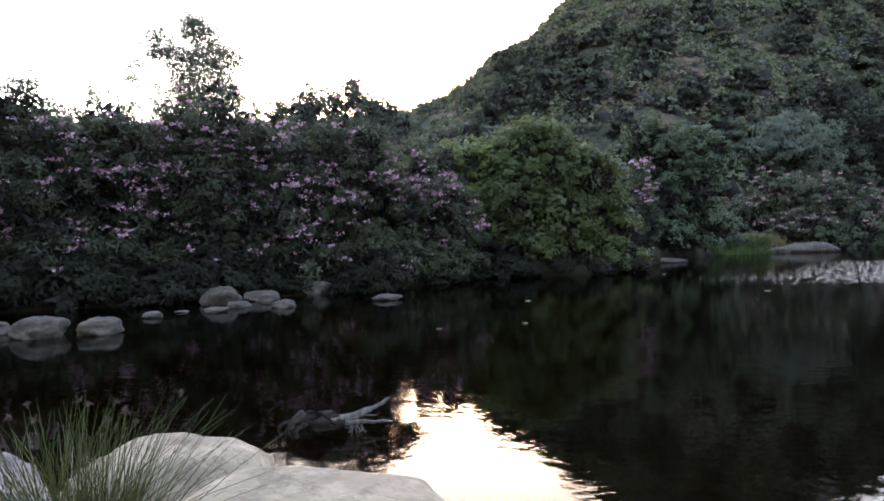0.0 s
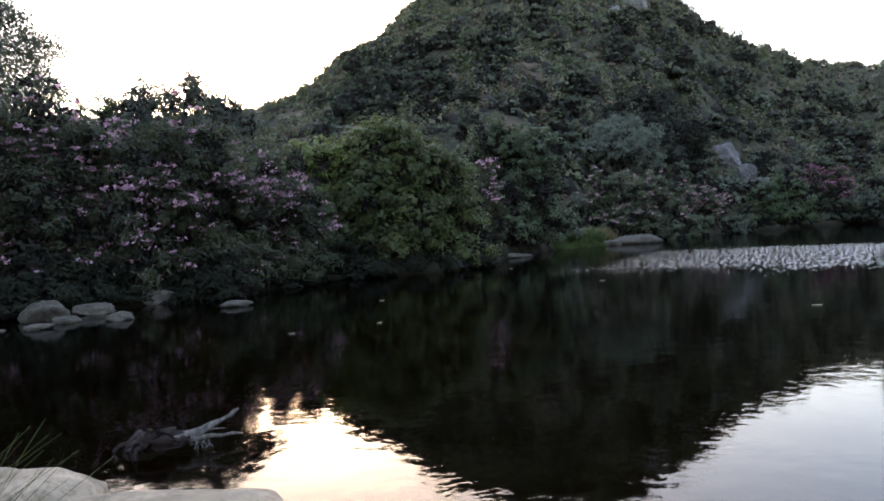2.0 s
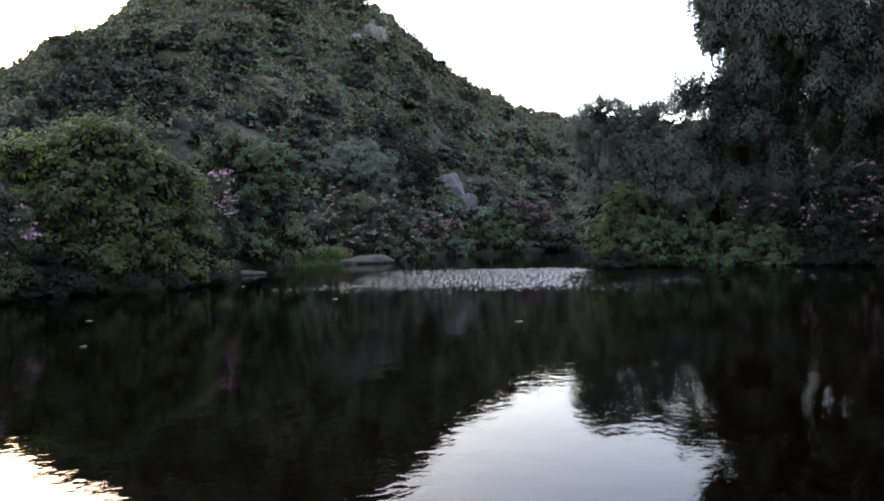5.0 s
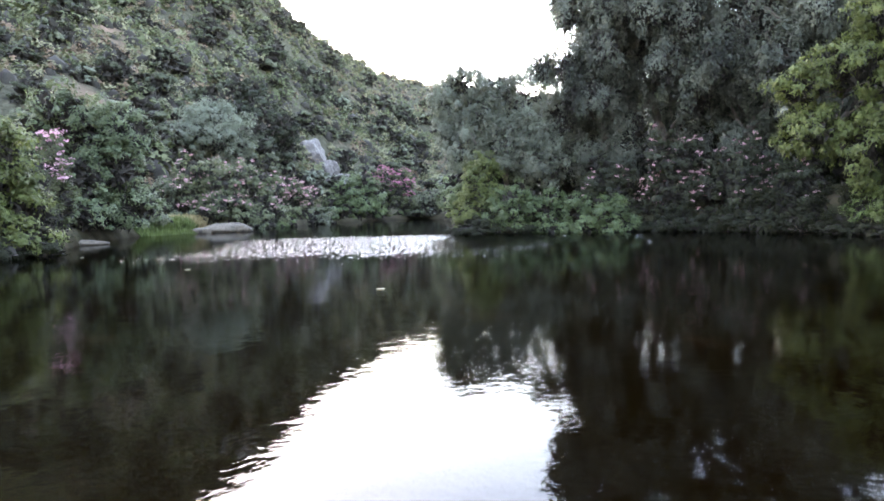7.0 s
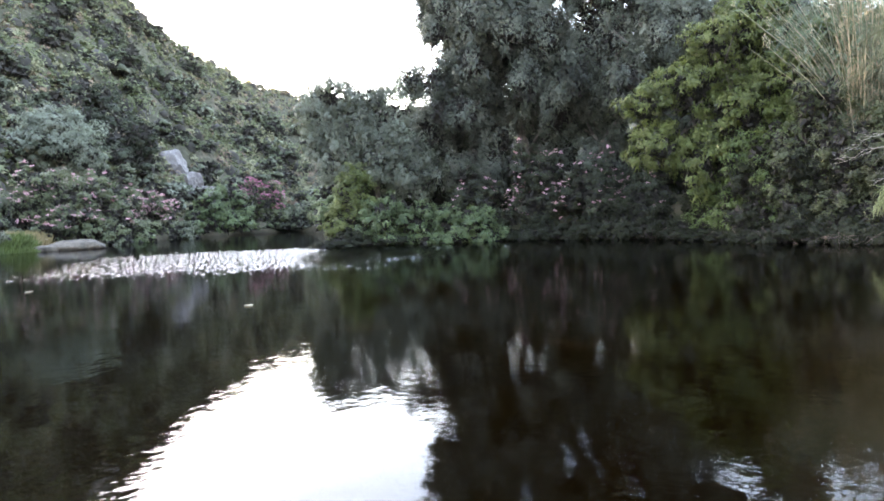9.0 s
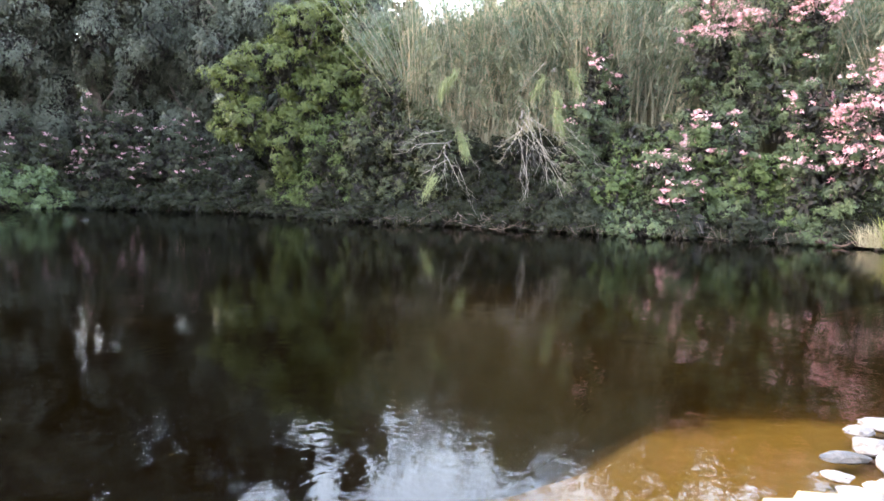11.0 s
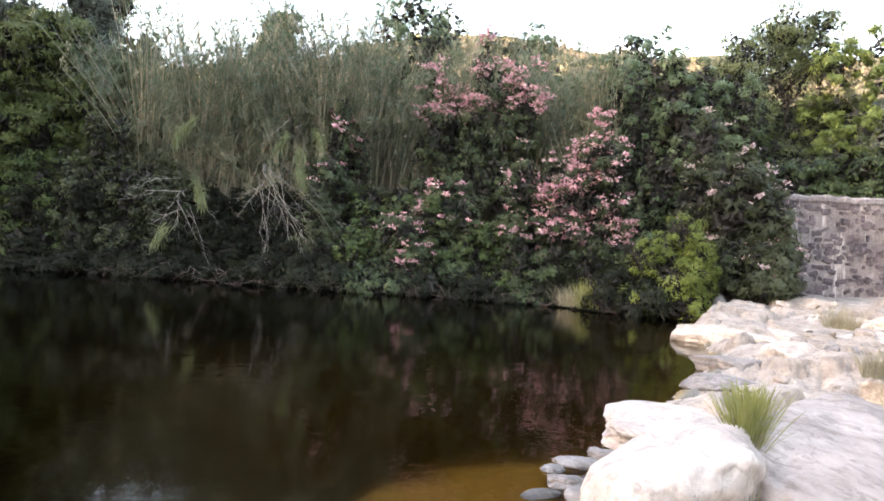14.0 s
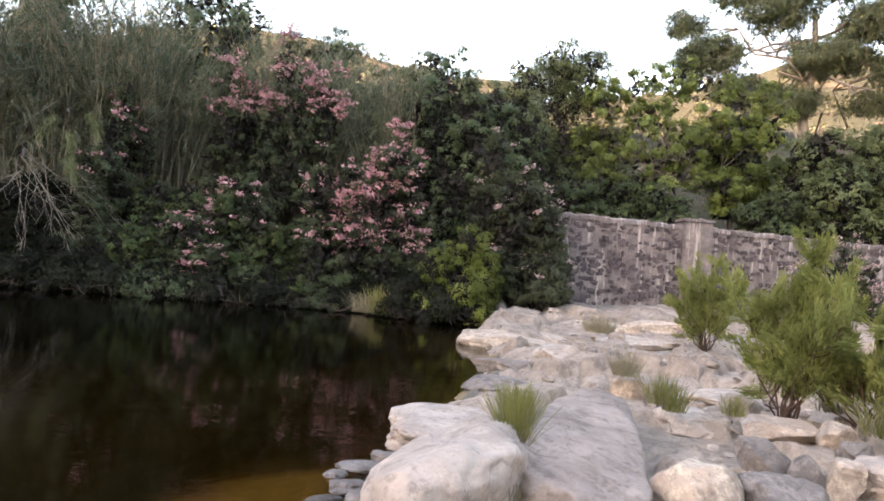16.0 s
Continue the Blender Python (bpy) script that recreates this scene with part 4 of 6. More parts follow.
for q, (az, far, half, height, leaf, heads) in enumerate([(130.5, 36, 2.6, 11.6, M_BANK, 0), (133.8, 35, 2.2, 10.4, M_BANK, 0), (136.3, 31.5, 2.2, 7.8, M_OLEANDER, 40), (138.2, 29.2, 1.9, 6.2, M_OLEANDER, 50), (140.3, 28.6, 1.1, 2.6, M_OLEANDER, 25), (127.0, 38, 2.6, 13.2, M_BANK, 0), (136.5, 37, 2.2, 10.5, M_BANK, 0)]):
    shrub("tall_shrub", "tall dark green shrub with a few pale blossoms" if heads else "tall leafy green shrub on the bank", "shrub", az, far, half, height, 1.8, leaf, 14000, 0.21, 0.09, 0.34,
          M_WHITE, heads, 175 + q, lift=1.0 if far < 34 else 2.2, high=0.25, petal_size=0.075)
shrub("willow_bush", "small bright yellow-green willow bush beside the water", "bush", 133.1, 26.6, 1.75, 3.8, 1.4, M_FRESH, 19000, 0.2, 0.045, 0.24, seed=182, lift=0.05, droop=-0.6)

for q, (az, far, half, height) in enumerate([(109.0, 30.9, 1.7, 4.8), (113.2, 30.6, 1.5, 4.4), (106.4, 30.2, 1.2, 2.6), (117.6, 30.2, 1.4, 3.2)]):
    shrub("bramble_bush", "rambling mid-green bramble bush on the river bank", "bush", az, far, half, height, 1.3, M_VINE, 11000, 0.15, 0.085, 0.26, seed=620 + q, lift=0.25)

for q, (az, far, half, height) in enumerate([(83.2, 36.6, 1.8, 5.8), (85.8, 35.2, 1.8, 6.4), (80.6, 38.2, 1.5, 3.6)]):
    shrub("willow_shrub", "green willow growth hanging down to the water beside the big willow", "shrub", az, far, half, height, 1.4, M_VINE, 13000, 0.17, 0.07, 0.34, seed=630 + q, lift=0.3, droop=0.4)

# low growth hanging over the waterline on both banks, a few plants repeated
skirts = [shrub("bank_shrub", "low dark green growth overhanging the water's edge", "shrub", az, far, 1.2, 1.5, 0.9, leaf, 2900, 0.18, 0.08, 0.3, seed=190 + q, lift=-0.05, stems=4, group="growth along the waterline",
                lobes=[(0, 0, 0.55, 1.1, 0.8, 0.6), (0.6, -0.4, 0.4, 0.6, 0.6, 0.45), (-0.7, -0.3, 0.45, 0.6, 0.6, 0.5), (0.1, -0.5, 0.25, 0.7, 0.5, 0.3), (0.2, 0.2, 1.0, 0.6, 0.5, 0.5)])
          for q, (az, far, leaf) in enumerate([(-37, 20.6, M_SHADE_LEAF), (-6, 21.6, M_SHADE_LEAF), (66, 43.2, M_SHADE_LEAF), (108, 28.7, M_OLEANDER_LIT_GREEN)])]
rng = rng_of(195)
az = -48.0
while az < 133:
    far = float(far_shore(az)) + (rng.uniform(0.0, 0.5) if az > 16 else rng.uniform(0.7, 1.3))
    if not 16.5 < az < 48.5 and all(abs(az - s) > 0.5 for s in (-37, -6, 66, 108)):
        x, y, _ = spot(az, far)
        s = rng.uniform(0.75, 1.35) * (1.0 if far < 45 else far / 50) * (1.3 if 48 < az < 88 else 1.0)
        m = pose(x, y, -0.08, 0, 0, -az + rng.uniform(-30, 30)) @ Matrix.Diagonal((s, s, s * rng.uniform(0.45, 1.25), 1))
        copy_thing(skirts[rng.integers(4) if 104 < az or 82 < az < 90 else rng.integers(3)], m)
    az += math.degrees((1.35 if far < 45 else 2.2) / far)

# grassy strip on the far bank, and thick shade-coloured undergrowth behind the trees of the point
def grass_patch(name, label, az_a, az_b, far_a, far_b, count, high, seed, material):
    rng = rng_of(seed)
    az, far = rng.uniform(az_a, az_b, count), rng.uniform(far_a, far_b, count)
    x, y = far * np.sin(np.radians(az)), far * np.cos(np.radians(az))
    at = np.stack([x, y, land(x, y) - 0.02], -1)
    way = unit(rng.normal(0, 0.35, at.shape) + np.array([0, 0, 1.0]))
    tagged(new(name, arrays_mesh(name, *leaf_arrays(at, way, unit(rng.normal(0, 1, at.shape)), high * rng.uniform(0.5, 1.2, count), high * 0.16, 0.1), material)), label, "grass", kind="stuff")


grass_patch("bank_grass", "green grass along the far waterline", 21.5, 29.5, 54.5, 61.5, 14000, 0.75, 196, M_VINE)
grass_patch("dry_grass", "patch of straw-coloured grass on the far bank", 21.5, 27.4, 62, 70, 9000, 0.9, 197, M_HAY)
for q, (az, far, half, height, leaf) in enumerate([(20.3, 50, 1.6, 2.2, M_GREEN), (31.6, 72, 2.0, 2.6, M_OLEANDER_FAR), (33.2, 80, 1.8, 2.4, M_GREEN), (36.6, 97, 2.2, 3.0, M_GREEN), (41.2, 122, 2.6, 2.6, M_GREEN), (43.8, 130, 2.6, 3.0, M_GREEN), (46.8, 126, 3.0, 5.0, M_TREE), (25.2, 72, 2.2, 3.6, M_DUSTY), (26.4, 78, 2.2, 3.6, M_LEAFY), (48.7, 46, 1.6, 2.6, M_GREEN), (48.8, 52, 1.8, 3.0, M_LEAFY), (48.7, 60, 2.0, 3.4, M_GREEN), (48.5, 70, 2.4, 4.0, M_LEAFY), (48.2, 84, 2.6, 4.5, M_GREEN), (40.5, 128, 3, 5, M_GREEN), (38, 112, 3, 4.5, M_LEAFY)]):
    shrub("bank_bush", "loose green bush near the far waterline", "bush", az, far, half, height, half, leaf, 4000, 0.26, 0.12, 0.4, seed=350 + q)
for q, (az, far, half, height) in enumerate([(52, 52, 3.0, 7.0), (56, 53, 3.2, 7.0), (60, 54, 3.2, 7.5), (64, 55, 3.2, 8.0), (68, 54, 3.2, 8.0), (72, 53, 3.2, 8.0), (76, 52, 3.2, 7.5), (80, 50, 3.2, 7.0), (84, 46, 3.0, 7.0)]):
    shrub("thicket_bush", "dark dense bush deep under the tall trees", "bush", az, far, half, height, 2.4, M_SHADE_LEAF, 4000, 0.42, 0.22, 0.5, seed=365 + q, stems=4)


# reeds along the top of the bank
def reed_bed(az_a, az_b, near, deep, count, low, tall, seed, label):
    """A stand of giant cane: stems, long arching leaves and feathery plumes."""
    rng = rng_of(seed)
    top = new("reed_bed")
    cx, cy, _ = spot((az_a + az_b) / 2, near)
    top.location = (cx, cy, 0)
    tagged(top, label, "reeds", kind="stuff")
    az, far = rng.uniform(az_a, az_b, count), near + deep * rng.random(count) ** 0.8
    x, y = far * np.sin(np.radians(az)), far * np.cos(np.radians(az))
    z = land(x, y)
    high = rng.uniform(low, tall, count)
    stems, leaf_at, leaf_way, leaf_len, plume_at = [], [], [], [], []
    tufts = 46
    tuft_az = rng.uniform(az_a, az_b, tufts)
    tuft_lean, tuft_high = rng.normal(0, 0.16, (tufts, 2)), rng.uniform(0.72, 1.08, tufts)
    for q in range(count):
        foot_at = np.array([x[q] - cx, y[q] - cy, z[q]])
        mate = np.argmin(np.abs(tuft_az - az[q]) + rng.uniform(0, 1.5, tufts))
        high[q] *= tuft_high[mate]
        lean = (tuft_lean[mate] + rng.normal(0, 0.1, 2)) * high[q]
        t = np.linspace(0, 1, 5)[:, None]
        path = foot_at + np.concatenate([lean * t ** 2, high[q] * t], 1)
        stems.append(tube_arrays(path, np.linspace(0.034, 0.01, 5), 3))
        m = 24
        s = 0.25 + 0.75 * rng.random(m) ** 0.7
        p = foot_at + np.stack([lean[0] * s ** 2, lean[1] * s ** 2, high[q] * s], 1)
        a = rng.uniform(0, 2 * np.pi, m)
        leaf_at.append(p)
        leaf_way.append(unit(np.stack([np.cos(a), np.sin(a), rng.uniform(0.5, 3.0, m)], 1)))
        leaf_len.append(rng.uniform(0.5, 1.1, m))
        if rng.random() < 0.3:
            plume_at.append(path[-1])
    part("canes", arrays_mesh("canes", *joined(stems), M_CANE), top, "tan jointed canes", "stuff")
    at, way, ln = np.concatenate(leaf_at), np.concatenate(leaf_way), np.concatenate(leaf_len)
    part("leaves", arrays_mesh("leaves", *leaf_arrays(at, way, unit(rng.normal(0, 1, at.shape)), ln, 0.06, 0.35), M_REED), top, "", "stuff")
    if plume_at:
        p = np.repeat(np.array(plume_at), 26, 0)
        s = rng.random(len(p))
        p = p + np.stack([rng.normal(0, 0.06, len(p)), rng.normal(0, 0.06, len(p)), s * 0.55 - 0.1], 1)
        part("plumes", arrays_mesh("plumes", *leaf_arrays(p, unit(rng.normal(0, 0.5, p.shape) + np.array([0, 0, 1.0])), unit(rng.normal(0, 1, p.shape)), 0.16, 0.03, 0.1), M_DRY), top, "straw-coloured plumes", "stuff")
    return top


reed_bed(89, 108, 33.6, 6.0, 1300, 8.4, 11.3, 200, "tall stand of giant cane with green and straw leaves")
reed_bed(106, 129, 34.6, 6.0, 1100, 7.5, 11.2, 201, "tall stand of giant cane behind the pink oleanders")
for q, (az, far, half, height) in enumerate([(99.0, 42, 2.2, 13.5), (88, 44, 3.0, 11), (111.2, 46, 4.2, 17.5), (117.5, 47, 4.4, 16.0), (124, 46, 4.4, 15.2), (105, 46, 3.4, 13.4), (130, 44, 4.0, 13.6), (135, 46, 3.6, 12.4), (121, 48, 3.2, 15.4)]):
    tree("tree", "dark airy tree rising behind the reeds", az, far, height, round_lobes(rng_of(205 + q), half, height * 0.3, height, 14), M_DUSTY if q % 2 else M_BANK, 15000, 0.26, 0.12, 0.18, 0.5, 205 + q, lift=3.0)


for q, (az, far, half, height) in enumerate([(87.2, 34.2, 1.7, 7.4), (89.6, 33.4, 1.6, 6.4), (91.6, 33.0, 1.4, 5.6)]):
    shrub("tall_shrub", "dark leafy shrub at the edge of the cane", "shrub", az, far, half, height, 1.4, M_OLEANDER, 10000, 0.19, 0.08, 0.34, seed=186 + q, lift=0.4)


def faded_leaves(az_a, az_b, far, low, high, tufts, seed):
    """Arching sprays of faded cane leaves that lean out of the reed bed."""
    rng = rng_of(seed)
    at, way = [], []
    for _ in range(tufts):
        az, m = rng.uniform(az_a, az_b), 26
        x, y, _ = spot(az, far + rng.uniform(-0.8, 0.8))
        s = rng.random((m, 1))
        lean = rng.normal(0, 0.8, 3) * np.array([1, 1, 0])
        at.append(np.array([x, y, rng.uniform(low, high)]) + lean * s - np.array([0, 0, 0.7]) * s ** 2 + rng.normal(0, 0.1, (m, 3)))
        way.append(unit(lean + rng.normal(0, 0.5, (m, 3)) - np.array([0, 0, 0.9]) * s))
    at, way = np.concatenate(at), np.concatenate(way)
    tagged(new("cane_leaves", arrays_mesh("cane_leaves", *leaf_arrays(at, way, unit(rng.normal(0, 1, at.shape)), 0.55, 0.045, 0.3), M_STRAW)), "drooping faded straw-green leaves of the cane", "reeds", kind="stuff")


faded_leaves(90, 103, 33.2, 4.5, 9.0, 60, 213)
faded_leaves(103, 127, 34.0, 7.0, 11.0, 70, 214)


def dead_bough(label, az, far, z, fan, plumes, seed):
    """A dead bough on the bank: thin bare twigs fanned down towards the water. fan: degrees from straight down (right as
    seen from the river), length; plumes: tufts of dry leaves at (right, up)."""
    rng = rng_of(seed)
    x, y, _ = spot(az, far)
    top = new("dead_branch")
    top.location = (x, y, z)
    tagged(top, label, "branch")
    out = -np.array([math.sin(radians(az)), math.cos(radians(az)), 0])
    right = np.array([-out[1], out[0], 0])
    up = np.array([0, 0, 1.0])
    for q, (ang, ln) in enumerate(fan):
        a = radians(ang + rng.normal(0, 7))
        start = right * rng.normal(0.1, 0.4) + up * rng.normal(0, 0.35)
        t = np.linspace(0, 1, 8)[:, None]
        way = right * math.sin(a) - up * math.cos(a)
        path = start + way * ln * t + out * (0.5 * math.sin(3 * q) + 0.5) * t - up * 0.22 * ln * abs(math.sin(a)) * t ** 2 + rng.normal(0, 0.03 * ln, (8, 3)) * t
        twig = part("twig", arrays_mesh("twig", *tube_arrays(path, np.linspace(0.018 if q % 4 == 0 else 0.011, 0.004, 8), 4), M_DEAD, True), top)
        for _ in range(rng.integers(4, 9)):
            s = path[rng.integers(2, 7)]
            b = a + rng.normal(0, 0.45)
            end = s + (right * math.sin(b) - up * math.cos(b)) * rng.uniform(0.15, 0.4) * ln + rng.normal(0, 0.08, 3)
            part("side_twig", arrays_mesh("side_twig", *tube_arrays(crooked(rng, s, end, 5, 0.07), np.linspace(0.009, 0.003, 5), 3), M_DEAD, True), twig)
    part("limb", arrays_mesh("limb", *tube_arrays(crooked(rng, (0, 0, 0), -out * 1.8 + up * 0.5, 5, 0.05), np.linspace(0.035, 0.06, 5), 6), M_BARK, True), top)
    for px, pz, tilt in plumes:
        m = 90
        s = rng.random((m, 1))
        spine = right * (px + tilt * s) + up * (pz - 0.75 * s ** 1.6) + out * 0.55
        at = spine + rng.normal(0, 0.09, (m, 3))
        way = unit(rng.normal(0, 0.4, (m, 3)) + right * tilt - up * (0.4 + s))
        part("dry_leaves", arrays_mesh("dry_leaves", *leaf_arrays(at, way, unit(rng.normal(0, 1, at.shape)), 0.5, 0.035, 0.3), M_PLUME), top)


dead_bough("bleached dead bough with drooping straw tufts over the water", 92.9, 31.0, 3.6, [(-82, 2.4), (-70, 1.9), (-60, 1.2), (4, 2.0), (22, 2.6), (30, 2.9), (40, 2.0), (58, 1.4), (-40, 1.6)],
           [(0.3, 0.7, 0.35), (0.55, 0.4, 0.2), (-0.5, -1.3, -0.5), (0.2, 3.4, -0.4), (-0.2, 3.0, -0.3)], 210)
dead_bough("bare bleached bough fanning down into the river", 98.9, 29.9, 4.9, [(-25, 1.8), (2, 4.9), (5, 4.4), (10, 3.4), (22, 4.6), (30, 4.8), (38, 5.2), (44, 4.8), (50, 5.4), (56, 4.4), (62, 3.8), (74, 2.6), (-60, 1.3), (16, 3.8), (34, 4.2), (47, 4.0)],
           [(1.4, 0.2, 0.3)], 211)
dead_bough("thin dead stems high in the cane", 101.5, 31.6, 7.2, [(-40, 1.6), (20, 2.2), (34, 1.8)], [(0.6, 0.0, 0.5), (-0.4, -0.4, -0.5), (0.0, -1.0, 0.2)], 212)

# exposed roots and twigs along the waterline
def bank_roots(az_a, az_b, count, seed):
    rng = rng_of(seed)
    pieces = []
    for _ in range(count):
        az = rng.uniform(az_a, az_b)
        x, y, _ = spot(az, float(far_shore(az)) - rng.uniform(0.0, 0.5))
        s = np.array([x, y, rng.uniform(0.1, 0.7)])
        e = s + rng.normal(0, 1, 3) * np.array([0.6, 0.6, 0.1]) - np.array([x, y, 0]) / np.hypot(x, y) * rng.uniform(0.1, 0.6)
        e[2] = rng.uniform(-0.08, 0.25)
        pieces.append(tube_arrays(crooked(rng, s, e, 5, 0.12), np.linspace(rng.uniform(0.01, 0.025), 0.005, 5), 4))
    tagged(new("bank_roots", arrays_mesh("bank_roots", *joined(pieces), M_EARTHY, True)), "exposed brown roots and twigs along the waterline", "roots", kind="stuff")


bank_roots(69, 131, 420, 215)
for q, (az, far, ln, turn) in enumerate([(124.5, 27.6, 1.6, 20), (127.5, 26.9, 1.9, -10), (129.5, 26.4, 1.3, 35), (122.4, 28.0, 1.2, 60)]):
    rng = rng_of(216 + q)
    ob = new("stick", arrays_mesh("stick", *tube_arrays(crooked(rng, (-ln / 2, 0, 0.1), (ln / 2, 0.1, 0.16), 8, 0.06), np.linspace(0.045, 0.015, 8), 7), M_ROOT, True))
    ob.matrix_world = pose(*spot(az, far, 0.02), 0, rng.uniform(-6, 6), -az + turn)
    tagged(ob, "fallen red-brown stick lying at the water's edge", "stick")

# trees behind the stone wall
tree("pine_tree", "rounded dark green tree behind the stone wall", 140.6, 46, 12.0, round_lobes(rng_of(220), 5.9, 1.5, 12.6, 34, 4.0, (0.2, 0.34), 0.7), M_PINE, 76000, 0.18, 0.065, 0.3, 0.55, 220, limbs=12)
tree("fig_tree", "open yellow-green fig tree with pale crooked limbs", 149.6, 43, 9.6, 
     [(0, 0, 5.5, 3.4, 2.6, 3.8), (-4.0, 0, 8.4, 1.4, 1.4, 1.5), (-2.2, 0, 9.5, 1.5, 1.4, 1.3), (0, 0, 9.9, 1.5, 1.5, 1.2), (2.0, 0, 9.3, 1.5, 1.4, 1.3), (3.8, 0, 8.0, 1.6, 1.4, 1.4), (-4.4, 0, 5.6, 1.5, 1.4, 1.6),
      (-3.6, -1, 3.0, 1.6, 1.4, 1.5), (-1.2, -2, 6.6, 1.5, 1.2, 1.3), (1.4, -2, 5.2, 1.6, 1.2, 1.4), (3.2, -1.6, 6.4, 1.5, 1.2, 1.3), (4.6, 0, 5.0, 1.4, 1.3, 1.5), (3.4, -1.4, 2.8, 1.6, 1.3, 1.4), (0.2, -2.2, 3.0, 1.5, 1.2, 1.2), (-2.4, -1.8, 4.6, 1.3, 1.2, 1.2), (4.9, 0, 8.6, 1.5, 1.4, 1.3), (6.0, 0, 7.0, 1.4, 1.3, 1.3)], M_FIG, 31000, 0.22, 0.13, 0.2, 0.36, 221, M_PALE_BARK, limbs=26, fork=0.05, shell=0.6, limb_r=0.3, core=60)
tree("tree", "leafy olive-green tree behind the wall", 155.0, 46, 6.6, round_lobes(rng_of(222), 4.2, 1.0, 8.6, 18, 3.0, (0.22, 0.4)), M_FIG, 28000, 0.22, 0.11, 0.22, 0.5, 222, M_PALE_BARK, limbs=12, fork=0.15)
for q, (az, far, half, height) in enumerate([(162.5, 43, 3.8, 7.2), (168, 44, 3.4, 7.0), (146, 41, 2.4, 4.0), (142, 40, 2.4, 3.0), (158, 41, 2.0, 3.2), (149.5, 40, 2.0, 2.6), (137.5, 42, 2.5, 7.0)]):
    shrub("green_shrub", "dense dark green shrub on the ground above the wall", "shrub", az, far, half, height, half * 0.8, M_BROAD if half > 3 else M_GREEN, 24000 if half > 3 else 9000, 0.22, 0.12, 0.4, seed=225 + q)
tree("eucalyptus_tree", "tall eucalyptus with pale trunk and airy layered crown", 159.5, 62, 26.0,
     [(-7.6, 0, 17.0, 3.2, 2.5, 1.9), (-4.8, 0, 13.8, 2.6, 2.2, 1.5), (-0.8, 0, 12.6, 2.2, 2.0, 1.3), (1.6, 0, 16.2, 3.2, 2.6, 1.7), (-2.4, 0, 20.5, 3.2, 2.6, 1.9), (5.6, 0, 18.8, 3.6, 3.0, 2.0), (7.4, 0, 15.0, 3.0, 2.5, 1.7),
      (1.5, 0, 23.4, 3.4, 3.0, 2.0), (-5.6, 0, 23.0, 2.6, 2.2, 1.6), (8.4, 0, 22.2, 3.0, 3.0, 2.0), (-9.8, 0, 20.2, 1.8, 1.8, 1.1), (4.6, 0, 12.2, 1.8, 1.6, 0.9)],
     M_GUM, 130000, 0.34, 0.12, 0.66, 0.8, 235, M_SUNLIT_BARK, (0.5, 0), 0.5, limbs=16, shell=0.2, fork=0.4, limb_r=0.24, per=60, core=200)
shrub("oleander", "pink oleander growing against the stone wall", "oleander", 162.5, 30, 1.6, 3.4, 1.0, M_OLEANDER, 7000, 0.17, 0.05, 0.3, M_WHITE, 90, 236, high=0.2, petal_size=0.07)

